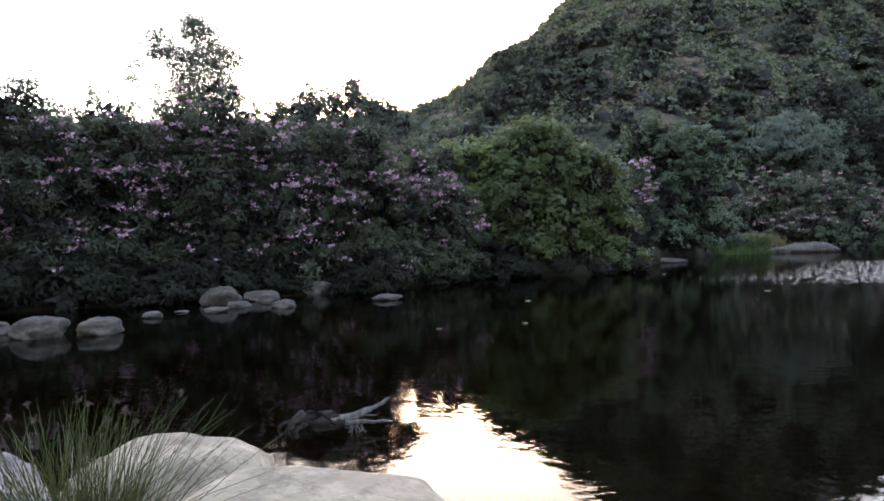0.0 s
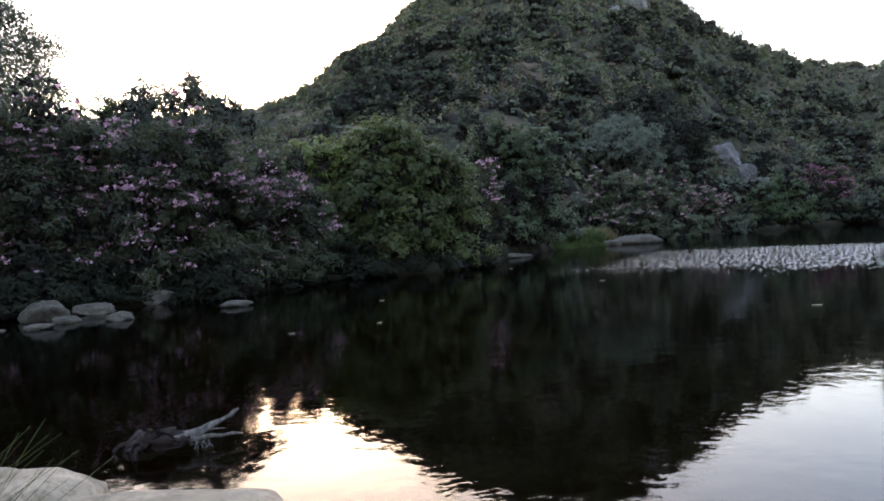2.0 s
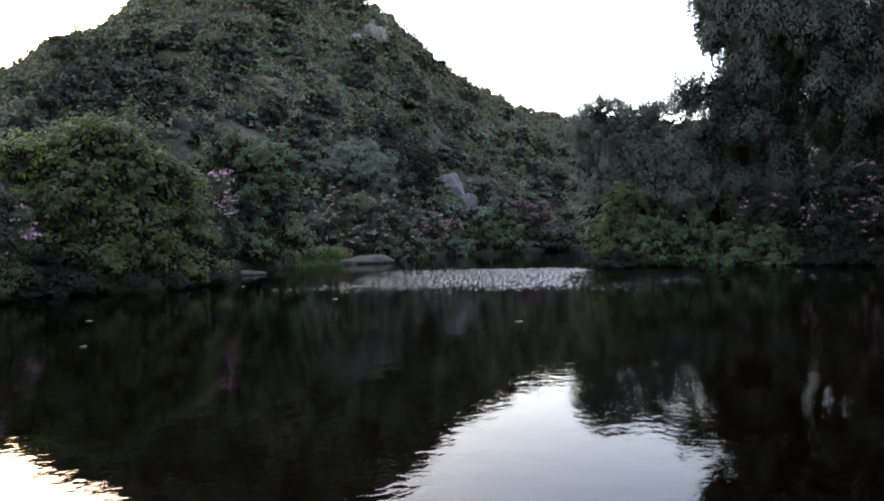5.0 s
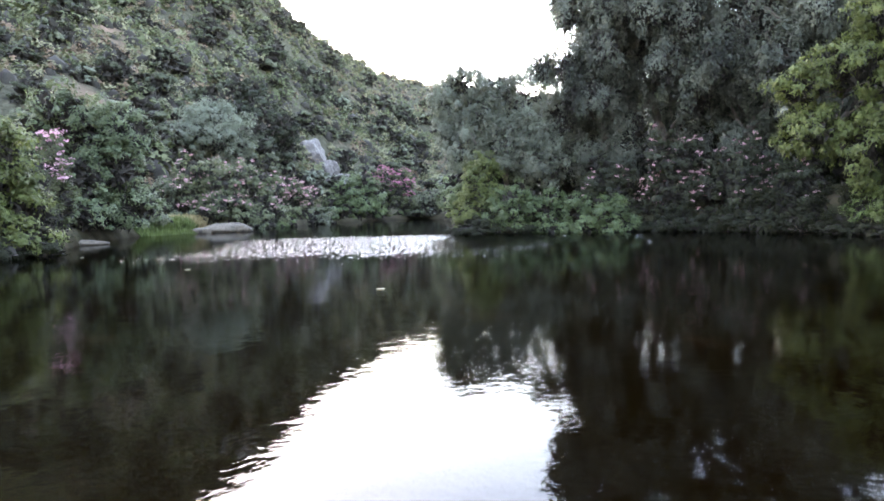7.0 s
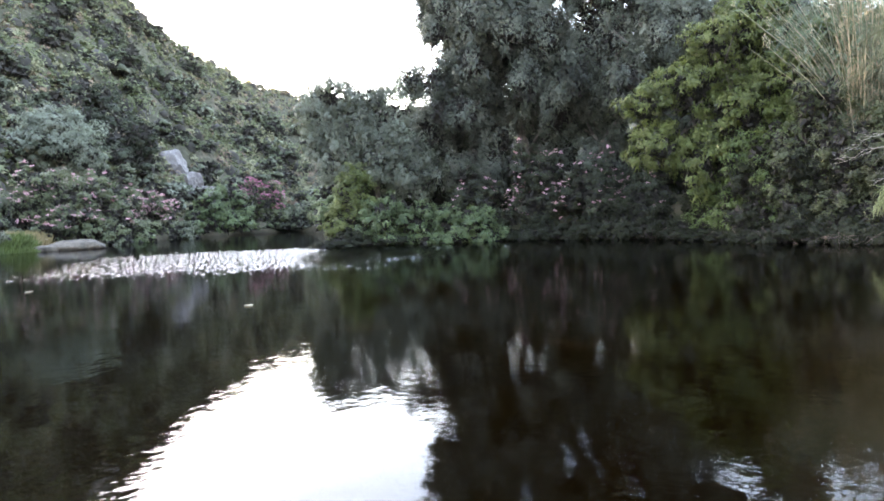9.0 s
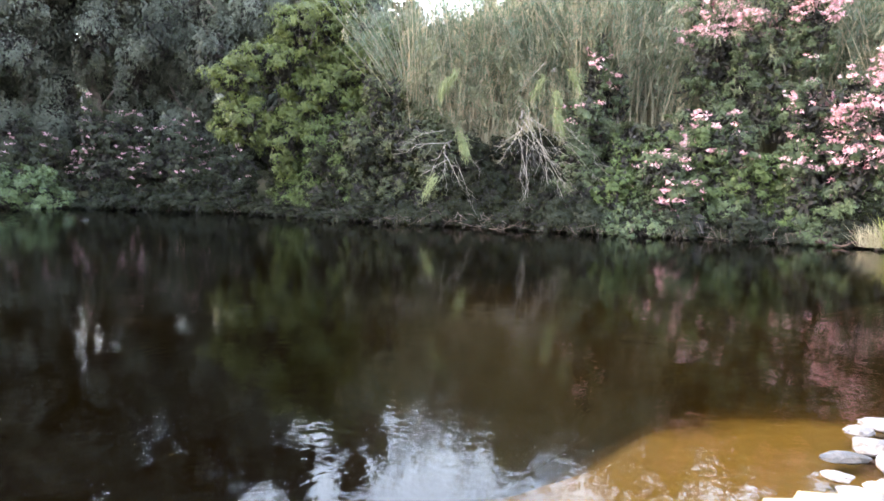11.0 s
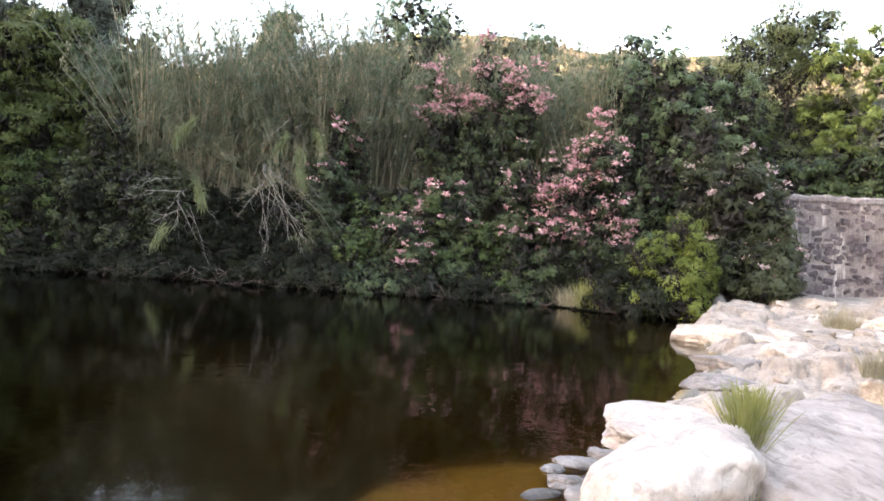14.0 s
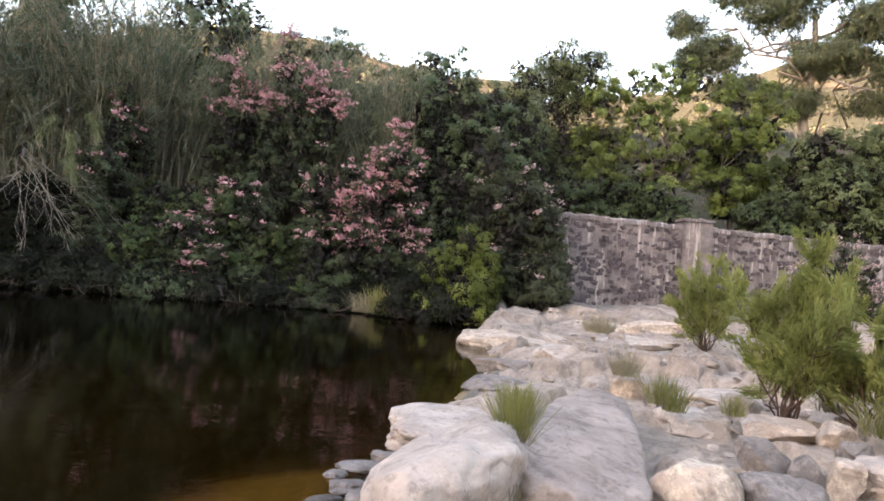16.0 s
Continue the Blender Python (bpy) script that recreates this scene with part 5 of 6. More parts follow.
# scrub over the hillsides
def scrub(name, az_a, az_b, r_a, r_b, count, size, seed, label, leaf, sprigs=88, clumps=8):
    """Rounded, lumpy bushes scattered over a hillside, far off: a twiggy heart coloured near-black as inner shade, and
    domed clumps of leaves over it.
    """
    rng = rng_of(seed)
    az, u = rng.uniform(az_a, az_b, count * 2), rng.random(count * 2)
    near, far = np.maximum(r_a, foot(az) + 2), np.minimum(r_b, ridge(az) + 8)
    r = near + u ** 0.8 * (far - near)
    x, y = r * np.sin(np.radians(az)), r * np.cos(np.radians(az))
    thick = lattice_noise(x / 17, y / 17, seed) + 0.6 * lattice_noise(x / 6, y / 6, 11) - 2.5 * bare_soil(x, y)
    keep = np.argsort(-thick + rng.normal(0, 0.9, len(thick)))[:count]
    x, y = x[keep], y[keep]
    z = land(x, y)
    big = size * rng.lognormal(0, 0.42, count).clip(0.4, 2.4)
    bm = bmesh.new()
    bmesh.ops.create_icosphere(bm, subdivisions=1, radius=1.0)
    ball = np.array([v.co for v in bm.verts])
    tri = np.array([[v.index for v in f.verts] for f in bm.faces])
    bm.free()
    tri = tri[ball[tri][:, :, 2].max(1) > 0.1]
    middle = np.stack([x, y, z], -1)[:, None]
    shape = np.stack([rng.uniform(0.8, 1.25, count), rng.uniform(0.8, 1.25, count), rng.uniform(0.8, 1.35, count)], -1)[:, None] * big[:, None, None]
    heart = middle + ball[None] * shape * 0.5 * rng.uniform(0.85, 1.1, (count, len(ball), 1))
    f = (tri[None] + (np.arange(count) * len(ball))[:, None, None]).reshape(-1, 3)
    way = unit(rng.normal(0, 1, (count, clumps, 3)) + np.array([0, 0, 0.3]))
    way[..., 2] = np.abs(way[..., 2]) - 0.1
    each = np.repeat(way, sprigs // clumps, 1)
    centre = np.repeat(way * rng.uniform(0.5, 0.8, (count, clumps, 1)), sprigs // clumps, 1)
    out = unit(rng.normal(0, 1, centre.shape) + 0.8 * each + np.array([0, 0, 0.5]))
    at = (middle + (centre + out * rng.uniform(0.22, 0.46, centre.shape[:2] + (1,))) * shape).reshape(-1, 3)
    out = out.reshape(-1, 3)
    ln = (0.18 + 0.13 * np.repeat(big, at.shape[0] // count)) * rng.uniform(0.6, 1.3, len(at))
    face = unit(0.7 * out + 0.4 * each.reshape(-1, 3) + np.array([0, 0, 0.3]) + rng.normal(0, 0.15, at.shape))
    grow = rng.normal(0, 1, at.shape)
    grow = unit(grow - 0.85 * face * (grow * face).sum(1, keepdims=True))
    leaves = leaf_arrays(at - grow * ln[:, None] * 0.5, grow, face, ln, ln * 0.85, 0.1)
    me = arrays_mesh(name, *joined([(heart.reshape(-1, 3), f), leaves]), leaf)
    me.materials.append(M_SHADE_TWIGS)
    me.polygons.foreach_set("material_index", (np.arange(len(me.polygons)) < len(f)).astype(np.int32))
    return tagged(new(name, me), label, "scrub", kind="stuff")


scrub("hillside_scrub", -6, 52, 58, 330, 2300, 1.5, 301, "dense greyed green scrub covering the steep hill", M_SCRUB)
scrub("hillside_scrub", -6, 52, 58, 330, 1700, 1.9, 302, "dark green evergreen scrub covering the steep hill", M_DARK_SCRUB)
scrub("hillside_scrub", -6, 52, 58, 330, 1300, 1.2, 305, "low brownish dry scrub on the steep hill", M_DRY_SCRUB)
kinds = []
for q, (leaf, half, height) in enumerate([(M_HILL_TREE, 3.6, 6.8), (M_HILL_TREE, 3.0, 5.0), (M_DUSTY, 3.2, 5.4), (M_DOME, 2.8, 4.6)]):
    kinds.append(shrub("hillside_tree", ("dark round-headed tree on the hillside", "low dark green tree among the scrub", "dusty grey-green tree on the slope", "pale silvery tree on the slope")[q], "tree",
                       (24.0, 27.4, 34.0, 37.0)[q], (104, 112, 118, 124)[q], half, height, half, leaf, 2300, 0.52, 0.34, 0.6, seed=330 + q, stems=4, group="trees on the hill"))
big_oak = shrub("hillside_oak", "large dark evergreen oak on the lower slope", "tree", 31.4, 112, 7.0, 14.0, 5.0, M_OAK, 17000, 0.42, 0.22, 0.7, seed=335, stems=6, shell=0.5)
rng = rng_of(336)
made = 0
while made < 210:
    az, u = rng.uniform(3, 47), rng.random() ** 1.1
    r0, r1 = float(foot(az)) + 6, float(ridge(az)) * 0.95
    far = r0 + u * (r1 - r0)
    if abs(az - 31.4) < 3.5 and far < 125:
        continue
    x, y, _ = spot(az, far)
    s = rng.uniform(0.5, 1.2)
    copy_thing(kinds[rng.choice(4, p=(0.4, 0.3, 0.18, 0.12))], pose(x, y, ground_z(az, far) - 0.3, 0, 0, rng.uniform(0, 360)) @ Matrix.Diagonal((s * rng.uniform(0.85, 1.3), s, s * rng.uniform(0.75, 1.1), 1)))
    made += 1
scrub("hillside_scrub", 62, 190, 70, 320, 900, 2.4, 303, "sparse scrub on the dry sunlit hills", M_SCRUB)
scrub("far_scrub", -75, -6, 60, 330, 400, 2.4, 304, "scrub on the slopes beyond the bank", M_SCRUB)


# ---- rocks ----
def rock_mesh(name, size, seed, square=2.6, rough=0.12, detail=3, material=None, flat=0.0, crisp=False):
    """A water-worn rock: a rounded block, lumpy, with a flatter top."""
    rng = rng_of(seed)
    bm = bmesh.new()
    bmesh.ops.create_icosphere(bm, subdivisions=detail, radius=1.0)
    off = Vector(rng.uniform(-50, 50, 3))
    cut = [(Vector(unit(rng.normal(0, 1, 3) * np.array([1, 1, 0.6]))), rng.uniform(0.58 if crisp else 0.66, 0.95)) for _ in range(4 if square > 4 else 15 if crisp else 9)]
    for v in bm.verts:
        c = v.co.normalized()
        s = (abs(c.x) ** square + abs(c.y) ** square + abs(c.z) ** square) ** (-1 / square)
        p = c * s
        for way, far in cut:
            over = p.dot(way) - far
            if over > 0:
                p -= way * over * (0.98 if crisp else 0.9)
        k = 1 + rough * noise.noise(p * 1.4 + off) + rough * 0.5 * noise.noise(p * 3.7 + off) + rough * 0.3 * noise.noise(p * 9 + off) + rough * 0.16 * noise.noise(p * 21 + off)
        p *= k
        if p.z > 0:
            p.z *= 1 - flat * 0.5
        v.co = Vector((p.x * size[0], p.y * size[1], p.z * size[2]))
    return bm_mesh(name, bm, material or M_STONE, not crisp)


def rock(label, az, far, across, along, height, z=None, seed=1, square=2.6, rough=0.12, material=None, turn=0.0, tilt=0.0, detail=3, flat=0.0, name="rock", category="rock", group="", crisp=False):
    """A rock that reaches the given height above the water or ground z; across and along are half sizes as seen from the river's edge."""
    x, y, _ = spot(az, far)
    base = ground_z(az, far) if z is None else z
    half = height * 0.75
    ob = new(name, rock_mesh(name, (across, along, half), seed, square, rough, detail, material, flat, crisp))
    ob.matrix_world = pose(x, y, base + height - half * 0.98, tilt, 0, -az + turn)
    return tagged(ob, label, category, group)


# boulders in the shallows below the oleanders
for q, (az, far, across, along, height) in enumerate([(-31.0, 13.9, 0.53, 0.5, 0.42), (-27.3, 13.7, 0.47, 0.45, 0.33), (-34.4, 15.0, 0.5, 0.4, 0.3), (-23.5, 16.2, 0.24, 0.22, 0.15), (-21.3, 17.0, 0.22, 0.16, 0.05),
                                                      (-18.2, 18.8, 0.58, 0.5, 0.52), (-15.1, 19.4, 0.55, 0.4, 0.33), (-17.0, 17.6, 0.34, 0.28, 0.18), (-18.7, 16.6, 0.32, 0.25, 0.14), (-13.4, 17.0, 0.34, 0.28, 0.22),
                                                      (-11.0, 21.2, 0.8, 0.5, 0.5), (-8.8, 21.4, 0.36, 0.3, 0.35), (-4.9, 18.0, 0.46, 0.3, 0.18), (4.4, 28.2, 0.4, 0.4, 0.3), (5.9, 28.0, 0.5, 0.4, 0.3), (7.4, 27.7, 0.55, 0.4, 0.5)]):
    rock("rounded pale grey boulder standing in the shallow water", az, far, across * 0.9, along * 0.9, height * 0.85, 0.0, 400 + q, 2.2, 0.2, M_BOULDER, detail=4, name="boulder", category="boulder", group="boulders in the shallows")
rock("broad smooth grey slab at the far waterline", 29.0, 60.8, 2.2, 1.3, 0.95, 0.0, 430, 2.0, 0.3, M_BOULDER, tilt=9, turn=12, name="rock_slab", flat=0.6)
rock("small pale rock beside the far slab", 26.9, 60.0, 1.0, 0.7, 0.45, 0.0, 431, 1.9, 0.3, M_BOULDER)
rock("low rock at the far water's edge", 18.8, 41, 1.0, 0.6, 0.28, 0.0, 432, 2.0, 0.3, M_BOULDER)
for q, (az, far, a, h, z) in enumerate([(36.0, 134, 3.6, 9.5, 10.0), (37.4, 131, 2.2, 6.0, 8.5), (38.6, 127, 2.0, 4.4, 6.0)]):
    rock("pale granite outcrop among the hillside scrub", az, far, a, a * 0.8, h * 0.6, (z if z is not None else ground_z(az, far)), 435 + q, 2.6, 0.22, M_OUTCROP, name="rock_outcrop", turn=20 * q, tilt=12, crisp=True, detail=4)

for q, (az, far, a, h) in enumerate([(29.2, 196, 3.2, 4.5), (28.0, 182, 2.4, 3.0), (30.0, 200, 2.2, 4.0)]):
    rock("weathered granite outcrop near the hilltop", az, far, a, a, h, None, 444 + q, 2.4, 0.45, M_OUTCROP, name="rock_outcrop", turn=30 * q, tilt=8, crisp=True)

# the rocks underfoot, by the rushes
rock("smooth broad granite boulder at the water's edge", -14.2, 3.05, 0.84, 0.8, 0.49, 0.0, 450, 3.0, 0.06, M_SHORE, detail=5, turn=8)
rock("rounded boulder behind the rush clump", -22.2, 4.15, 0.6, 0.5, 0.43, 0.0, 451, 2.3, 0.08, M_SHORE, detail=5, turn=-12)
rock("flat grey rock under the rushes", -32.0, 3.7, 0.75, 0.9, 0.2, 0.0, 452, 3.4, 0.1, M_GREY, detail=4)
rock("grey rock beside the rushes", -38.0, 4.9, 0.7, 0.6, 0.26, 0.0, 453, 2.8, 0.1, M_GREY, detail=4)

# the rocky shelf that runs along to the wall
SHELF = [
    ("huge pale weathered boulder at the water's edge", 133.7, 4.62, 0.5, 0.95, 0.66, 0.0, 3.6, M_STONE, 2, 0.12),
    ("long smooth grey slab of bedrock", 144.2, 6.15, 0.5, 1.95, 0.56, 0.02, 4.2, M_SLAB, 0, 0.1),
    ("low pale slab behind the boulder", 135.0, 6.75, 0.72, 0.75, 0.27, 0.0, 5.0, M_STONE, 8, 0.12),
    ("rounded tan boulder among paler rocks", 152.6, 5.3, 0.36, 0.45, 0.42, 0.05, 2.6, M_WARM, 0, 0.1),
    ("dark slanting boulder on the shelf", 159.3, 5.4, 0.33, 0.35, 0.32, 0.08, 3.2, M_GREY, 12, 0.14),
    ("blue-grey rounded stone on the shelf", 157.6, 6.7, 0.27, 0.25, 0.32, 0.12, 2.4, M_GREY, 0, 0.1),
    ("small brown stone between boulders", 160.6, 6.5, 0.15, 0.18, 0.3, 0.1, 2.4, M_GREY, 0, 0.12),
    ("angular tan stone between boulders", 162.8, 6.6, 0.2, 0.25, 0.3, 0.1, 3.4, M_WARM, 20, 0.15),
    ("wide pale flat stone on the shelf", 166.8, 6.9, 0.45, 0.4, 0.32, 0.1, 3.0, M_STONE, 0, 0.1),
    ("pale flat rock beneath the tamarisk", 158.3, 8.9, 0.5, 0.4, 0.3, 0.25, 3.0, M_STONE, 0, 0.1),
    ("small pale rock on the shelf", 162.6, 8.6, 0.26, 0.25, 0.26, 0.25, 2.6, M_STONE, 0, 0.12),
    ("long pale water-worn slab jutting into the river", 137.5, 17.6, 1.3, 0.9, 0.5, 0.0, 3.0, M_WARM, -6, 0.13),
    ("pale block of rock by the water", 141.6, 19.2, 0.9, 0.8, 0.48, 0.0, 3.2, M_WARM, 0, 0.15),
    ("pale leaning boulder by the water", 142.6, 13.0, 0.62, 0.9, 0.62, 0.0, 2.5, M_STONE, 10, 0.1),
    ("grey flat boulder on the shelf", 146.6, 14.6, 0.6, 0.7, 0.52, 0.15, 2.8, M_GREY, 0, 0.1),
    ("tan boulder in a gap", 148.2, 11.0, 0.45, 0.6, 0.36, 0.22, 2.5, M_WARM, 0, 0.1),
    ("layered grey slab at the waterline", 138.2, 12.4, 0.72, 0.6, 0.3, 0.0, 3.4, M_GREY, 6, 0.12),
    ("low grey ledge at the waterline", 137.0, 9.9, 0.62, 0.5, 0.26, 0.0, 3.0, M_GREY, 6, 0.12),
    ("stepped tan ledge of bedrock", 150.0, 22.5, 1.6, 0.7, 0.55, 0.6, 3.6, M_WARM, 8, 0.18),
    ("flat pale sheet of bedrock", 145.0, 22.5, 1.5, 1.2, 0.4, 0.45, 3.6, M_WARM, 0, 0.14),
    ("flat pale sheet of bedrock", 142.0, 25.0, 1.8, 1.0, 0.3, 0.4, 3.6, M_STONE, 0, 0.14),
    ("broad pale sheet of bedrock", 148.5, 17.5, 1.1, 1.0, 0.3, 0.45, 3.6, M_STONE, 0, 0.14),
    ("pale flat rock on the shelf", 152.0, 9.0, 0.42, 0.8, 0.22, 0.25, 3.2, M_STONE, 0, 0.12),
    ("rough pale rock on the shelf", 155.0, 11.5, 0.7, 0.9, 0.25, 0.35, 3.2, M_STONE, 0, 0.14),
    ("small wet rock in the shallows", 125.4, 5.0, 0.15, 0.11, 0.07, 0.0, 2.6, M_GREY, 0, 0.16),
    ("small wet rock in the shallows", 127.6, 4.7, 0.16, 0.2, 0.09, 0.0, 2.6, M_GREY, 0, 0.16),
    ("small wet rock in the shallows", 123.6, 4.7, 0.15, 0.09, 0.03, 0.0, 2.6, M_WET, 30, 0.16),
    ("small grey pebble in the shallows", 126.4, 4.25, 0.11, 0.09, 0.06, 0.0, 2.6, M_GREY, 10, 0.2),
    ("flat brown stone under the boulder", 129.0, 4.25, 0.2, 0.12, 0.07, 0.0, 2.8, M_WARM, -20, 0.18),
    ("small grey pebble in the shallows", 128.2, 5.1, 0.12, 0.1, 0.07, 0.0, 2.5, M_WET, 40, 0.2),
    ("pale pebble at the boulder's foot", 130.2, 3.9, 0.13, 0.11, 0.1, 0.0, 2.5, M_STONE, 15, 0.2),
    ("small brownish grey pebble in the shallows", 125.2, 4.9, 0.09, 0.08, 0.04, 0.0, 2.5, M_GREY, 70, 0.2),
    ("flat grey stone in the sandy shallows", 126.6, 5.5, 0.2, 0.13, 0.05, 0.0, 2.8, M_GREY, 15, 0.2),
    ("broken grey stone in the sandy shallows", 128.6, 5.8, 0.17, 0.12, 0.08, 0.0, 2.6, M_GREY, -30, 0.22),
    ("small grey stone in the sandy shallows", 124.6, 5.3, 0.1, 0.08, 0.035, 0.0, 2.5, M_GREY, 50, 0.2),
    ("small brownish grey stone in the sandy shallows", 123.2, 4.35, 0.09, 0.07, 0.03, 0.0, 2.5, M_GREY, 20, 0.2),
    ("flat brownish grey stone awash in the shallows", 125.0, 4.1, 0.14, 0.1, 0.04, 0.0, 2.8, M_GREY, -15, 0.2),
    ("flat grey stone beside the boulder", 127.4, 3.95, 0.18, 0.13, 0.05, 0.0, 2.8, M_GREY, 5, 0.18),
]
for q, (label, az, far, across, along, height, z, square, mat, turn, rough) in enumerate(SHELF):
    rock(label, az, far, across, along, height, z if far < 7.5 or z == 0 else min(z, ground_z(az, far)) - 0.07, 470 + q, square, rough, mat, turn, detail=5 if far < 7 and across > 0.3 else 4, name="boulder" if "boulder" in label else "rock", category="rock", flat=0.3, crisp=far > 6.5)

# the bedrock of the shelf: worn plates, split by joints
def rock_shelf():
    rng = rng_of(460)
    n_az, n_r = 300, 240
    az, r = np.meshgrid(np.linspace(125.5, 180, n_az), np.geomspace(3.0, 31, n_r), indexing="ij")
    x, y = r * np.sin(np.radians(az)), r * np.cos(np.radians(az))
    seeds = 620
    sa, sr = rng.uniform(124, 182, seeds), np.exp(rng.uniform(math.log(2.8), math.log(33), seeds))
    px, py = sr * np.sin(np.radians(sa)), sr * np.cos(np.radians(sa))
    wx = x + 0.25 * lattice_noise(x * 1.3, y * 1.3, 21)
    wy = y + 0.25 * lattice_noise(x * 1.3, y * 1.3, 22)
    far = np.maximum(np.abs(wx[..., None] - px), np.abs(wy[..., None] - py)) / (0.3 + 0.06 * sr) * 0.6 + 0.4 * np.hypot(wx[..., None] - px, wy[..., None] - py) / (0.3 + 0.06 * sr)
    order = np.argpartition(far, 1, -1)[..., :2]
    two = np.sort(np.take_along_axis(far, order, -1), -1)
    cell = np.argmin(far, -1)
    lift, ta, tb = rng.normal(0, 1, seeds), rng.normal(0, 1, seeds), rng.normal(0, 1, seeds)
    size = 0.3 + 0.06 * sr[cell]
    plate = size * (0.1 * lift[cell] + 0.05 * (ta[cell] * (wx - px[cell]) + tb[cell] * (wy - py[cell])) / size)
    groove = -0.2 * size * np.clip(1 - (two[..., 1] - two[..., 0]) / 0.12, 0, 1) ** 1.2
    fine = (0.025 * lattice_noise(x * 3.1, y * 3.1, 23) + 0.02 * lattice_noise(x * 7, y * 7, 24) + 0.015 * lattice_noise(x * 15, y * 15, 25)) * np.clip(r / 9, 0.3, 1.2) - 0.05 * np.clip((7.5 - r) / 2, 0, 1)
    wet = wet_reach(az, r)
    dry_part = np.clip(-wet / 0.5, 0, 1)
    back = (np.stack([x, y], -1) - WALL_A) @ wall_back
    z = land(x, y) + dry_part * (plate + groove + fine - 0.06) - 0.25 * np.clip(wet / 0.3, 0, 1)
    z = np.where(wet < -0.4, np.maximum(z, 0.04 + 0.35 * fine), z)
    z = np.where((back > -0.15) | ((r > far_shore(az) - 0.3) & (az < edge_az(r) + 0.4)), -1.5, z)
    i, j = np.meshgrid(np.arange(n_az - 1), np.arange(n_r - 1), indexing="ij")
    f = np.stack([i * n_r + j, i * n_r + j + 1, (i + 1) * n_r + j + 1, (i + 1) * n_r + j], -1).reshape(-1, 4)
    tagged(new("rock_shelf", arrays_mesh("rock_shelf", np.stack([x, y, z], -1).reshape(-1, 3), f, M_SHELF, False)), "jointed pale bedrock shelf beside the river", "rock shelf", kind="structure")


rock_shelf()

# loose stones on the shelf: a few shapes, many places
pebbles = [rock_mesh("stone", (0.5, 0.42, 0.3), 520 + q, 3.0, 0.24, 3, (M_STONE, M_WARM, M_GREY, M_SHELF)[q % 4], 0.0, True) for q in range(8)]
rng = rng_of(530)
placed = 0
while placed < 240:
    az, far = rng.uniform(141, 176), 4.5 + 22 * rng.random() ** 1.2
    x, y, _ = spot(az, far)
    if (np.array((x, y)) - WALL_A) @ wall_back > -1.0:
        continue
    s = rng.uniform(0.1, 0.42) * (0.6 + far / 25) * rng.uniform(0.4, 1.2)
    ob = new("stone", pebbles[rng.integers(8)])
    ob.matrix_world = pose(x, y, ground_z(az, far) + 0.1 * s, rng.uniform(-15, 15), rng.uniform(-15, 15), rng.uniform(0, 360)) @ Matrix.Diagonal((s, s, s * rng.uniform(0.5, 1.0), 1))
    tagged(ob, "loose weathered stone lying on the rocky shelf", "stone", "loose stones on the shelf")
    placed += 1


# ---- rushes, grass and tamarisk among the rocks ----
def blades(rng, count, spread, low, tall, lean, thick, sides=3, curl=0.35):
    pieces = []
    for _ in range(count):
        a, r = rng.uniform(0, 2 * np.pi), spread * math.sqrt(rng.random())
        root = np.array([r * math.cos(a), r * math.sin(a), 0])
        high = rng.uniform(low, tall)
        out = rng.normal(0, lean, 2) + np.array([math.cos(a), math.sin(a)]) * lean * 0.8 * r / max(spread, 1e-3)
        t = np.linspace(0, 1, 6)[:, None]
        path = root + np.concatenate([out * high * (t + curl * t ** 2), high * (t - 0.12 * np.hypot(*out) * t ** 2)], 1)
        pieces.append(tube_arrays(path, np.linspace(thick, thick * 0.35, 6), sides))
    return pieces


def tussock(name, label, az, far, count, spread, low, tall, lean, thick, seed, material, z=None, heads=0, dead=0, category="grass", curl=0.35):
    rng = rng_of(seed)
    x, y, _ = spot(az, far)
    top = new(name)
    top.location = (x, y, (ground_z(az, far) if z is None else z) - 0.02)
    tagged(top, label, category)
    made = blades(rng, count, spread, low, tall, lean, thick, 3, curl)
    part("foliage", arrays_mesh("foliage", *joined(made), material), top, "", "stuff")
    if dead:
        part("dry_foliage", arrays_mesh("dry_foliage", *joined(blades(rng, dead, spread * 1.1, low * 0.6, tall * 0.8, lean * 1.6, thick * 0.9)), M_DRY), top, "straw-coloured dead blades", "stuff")
    if heads:
        ends = np.array(sorted((b[0][-1] for b in made), key=lambda e: -e[2])[:heads]) * 0.98
        p = np.repeat(ends, 30, 0) + rng.normal(0, 0.0055, (heads * 30, 3))
        part("inflorescence", arrays_mesh("inflorescence", *leaf_arrays(p, unit(rng.normal(0, 1, p.shape)), unit(rng.normal(0, 1, p.shape)), 0.012, 0.008, 0), M_ROOT), top, "small brown seed heads", "stuff")
    return top


tussock("rush_clump", "tall clump of green rushes with brown seed heads between the rocks", -27.0, 2.95, 560, 0.15, 0.22, 0.76, 0.165, 0.0026, 540, M_RUSH, 0.2, 12, 90, "rushes", 0.75)
tussock("rush_clump", "second clump of leaning rushes beside the rocks", -31.5, 3.1, 260, 0.2, 0.3, 0.7, 0.36, 0.0026, 541, M_RUSH, 0.16, 7, 40, "rushes", 0.7)
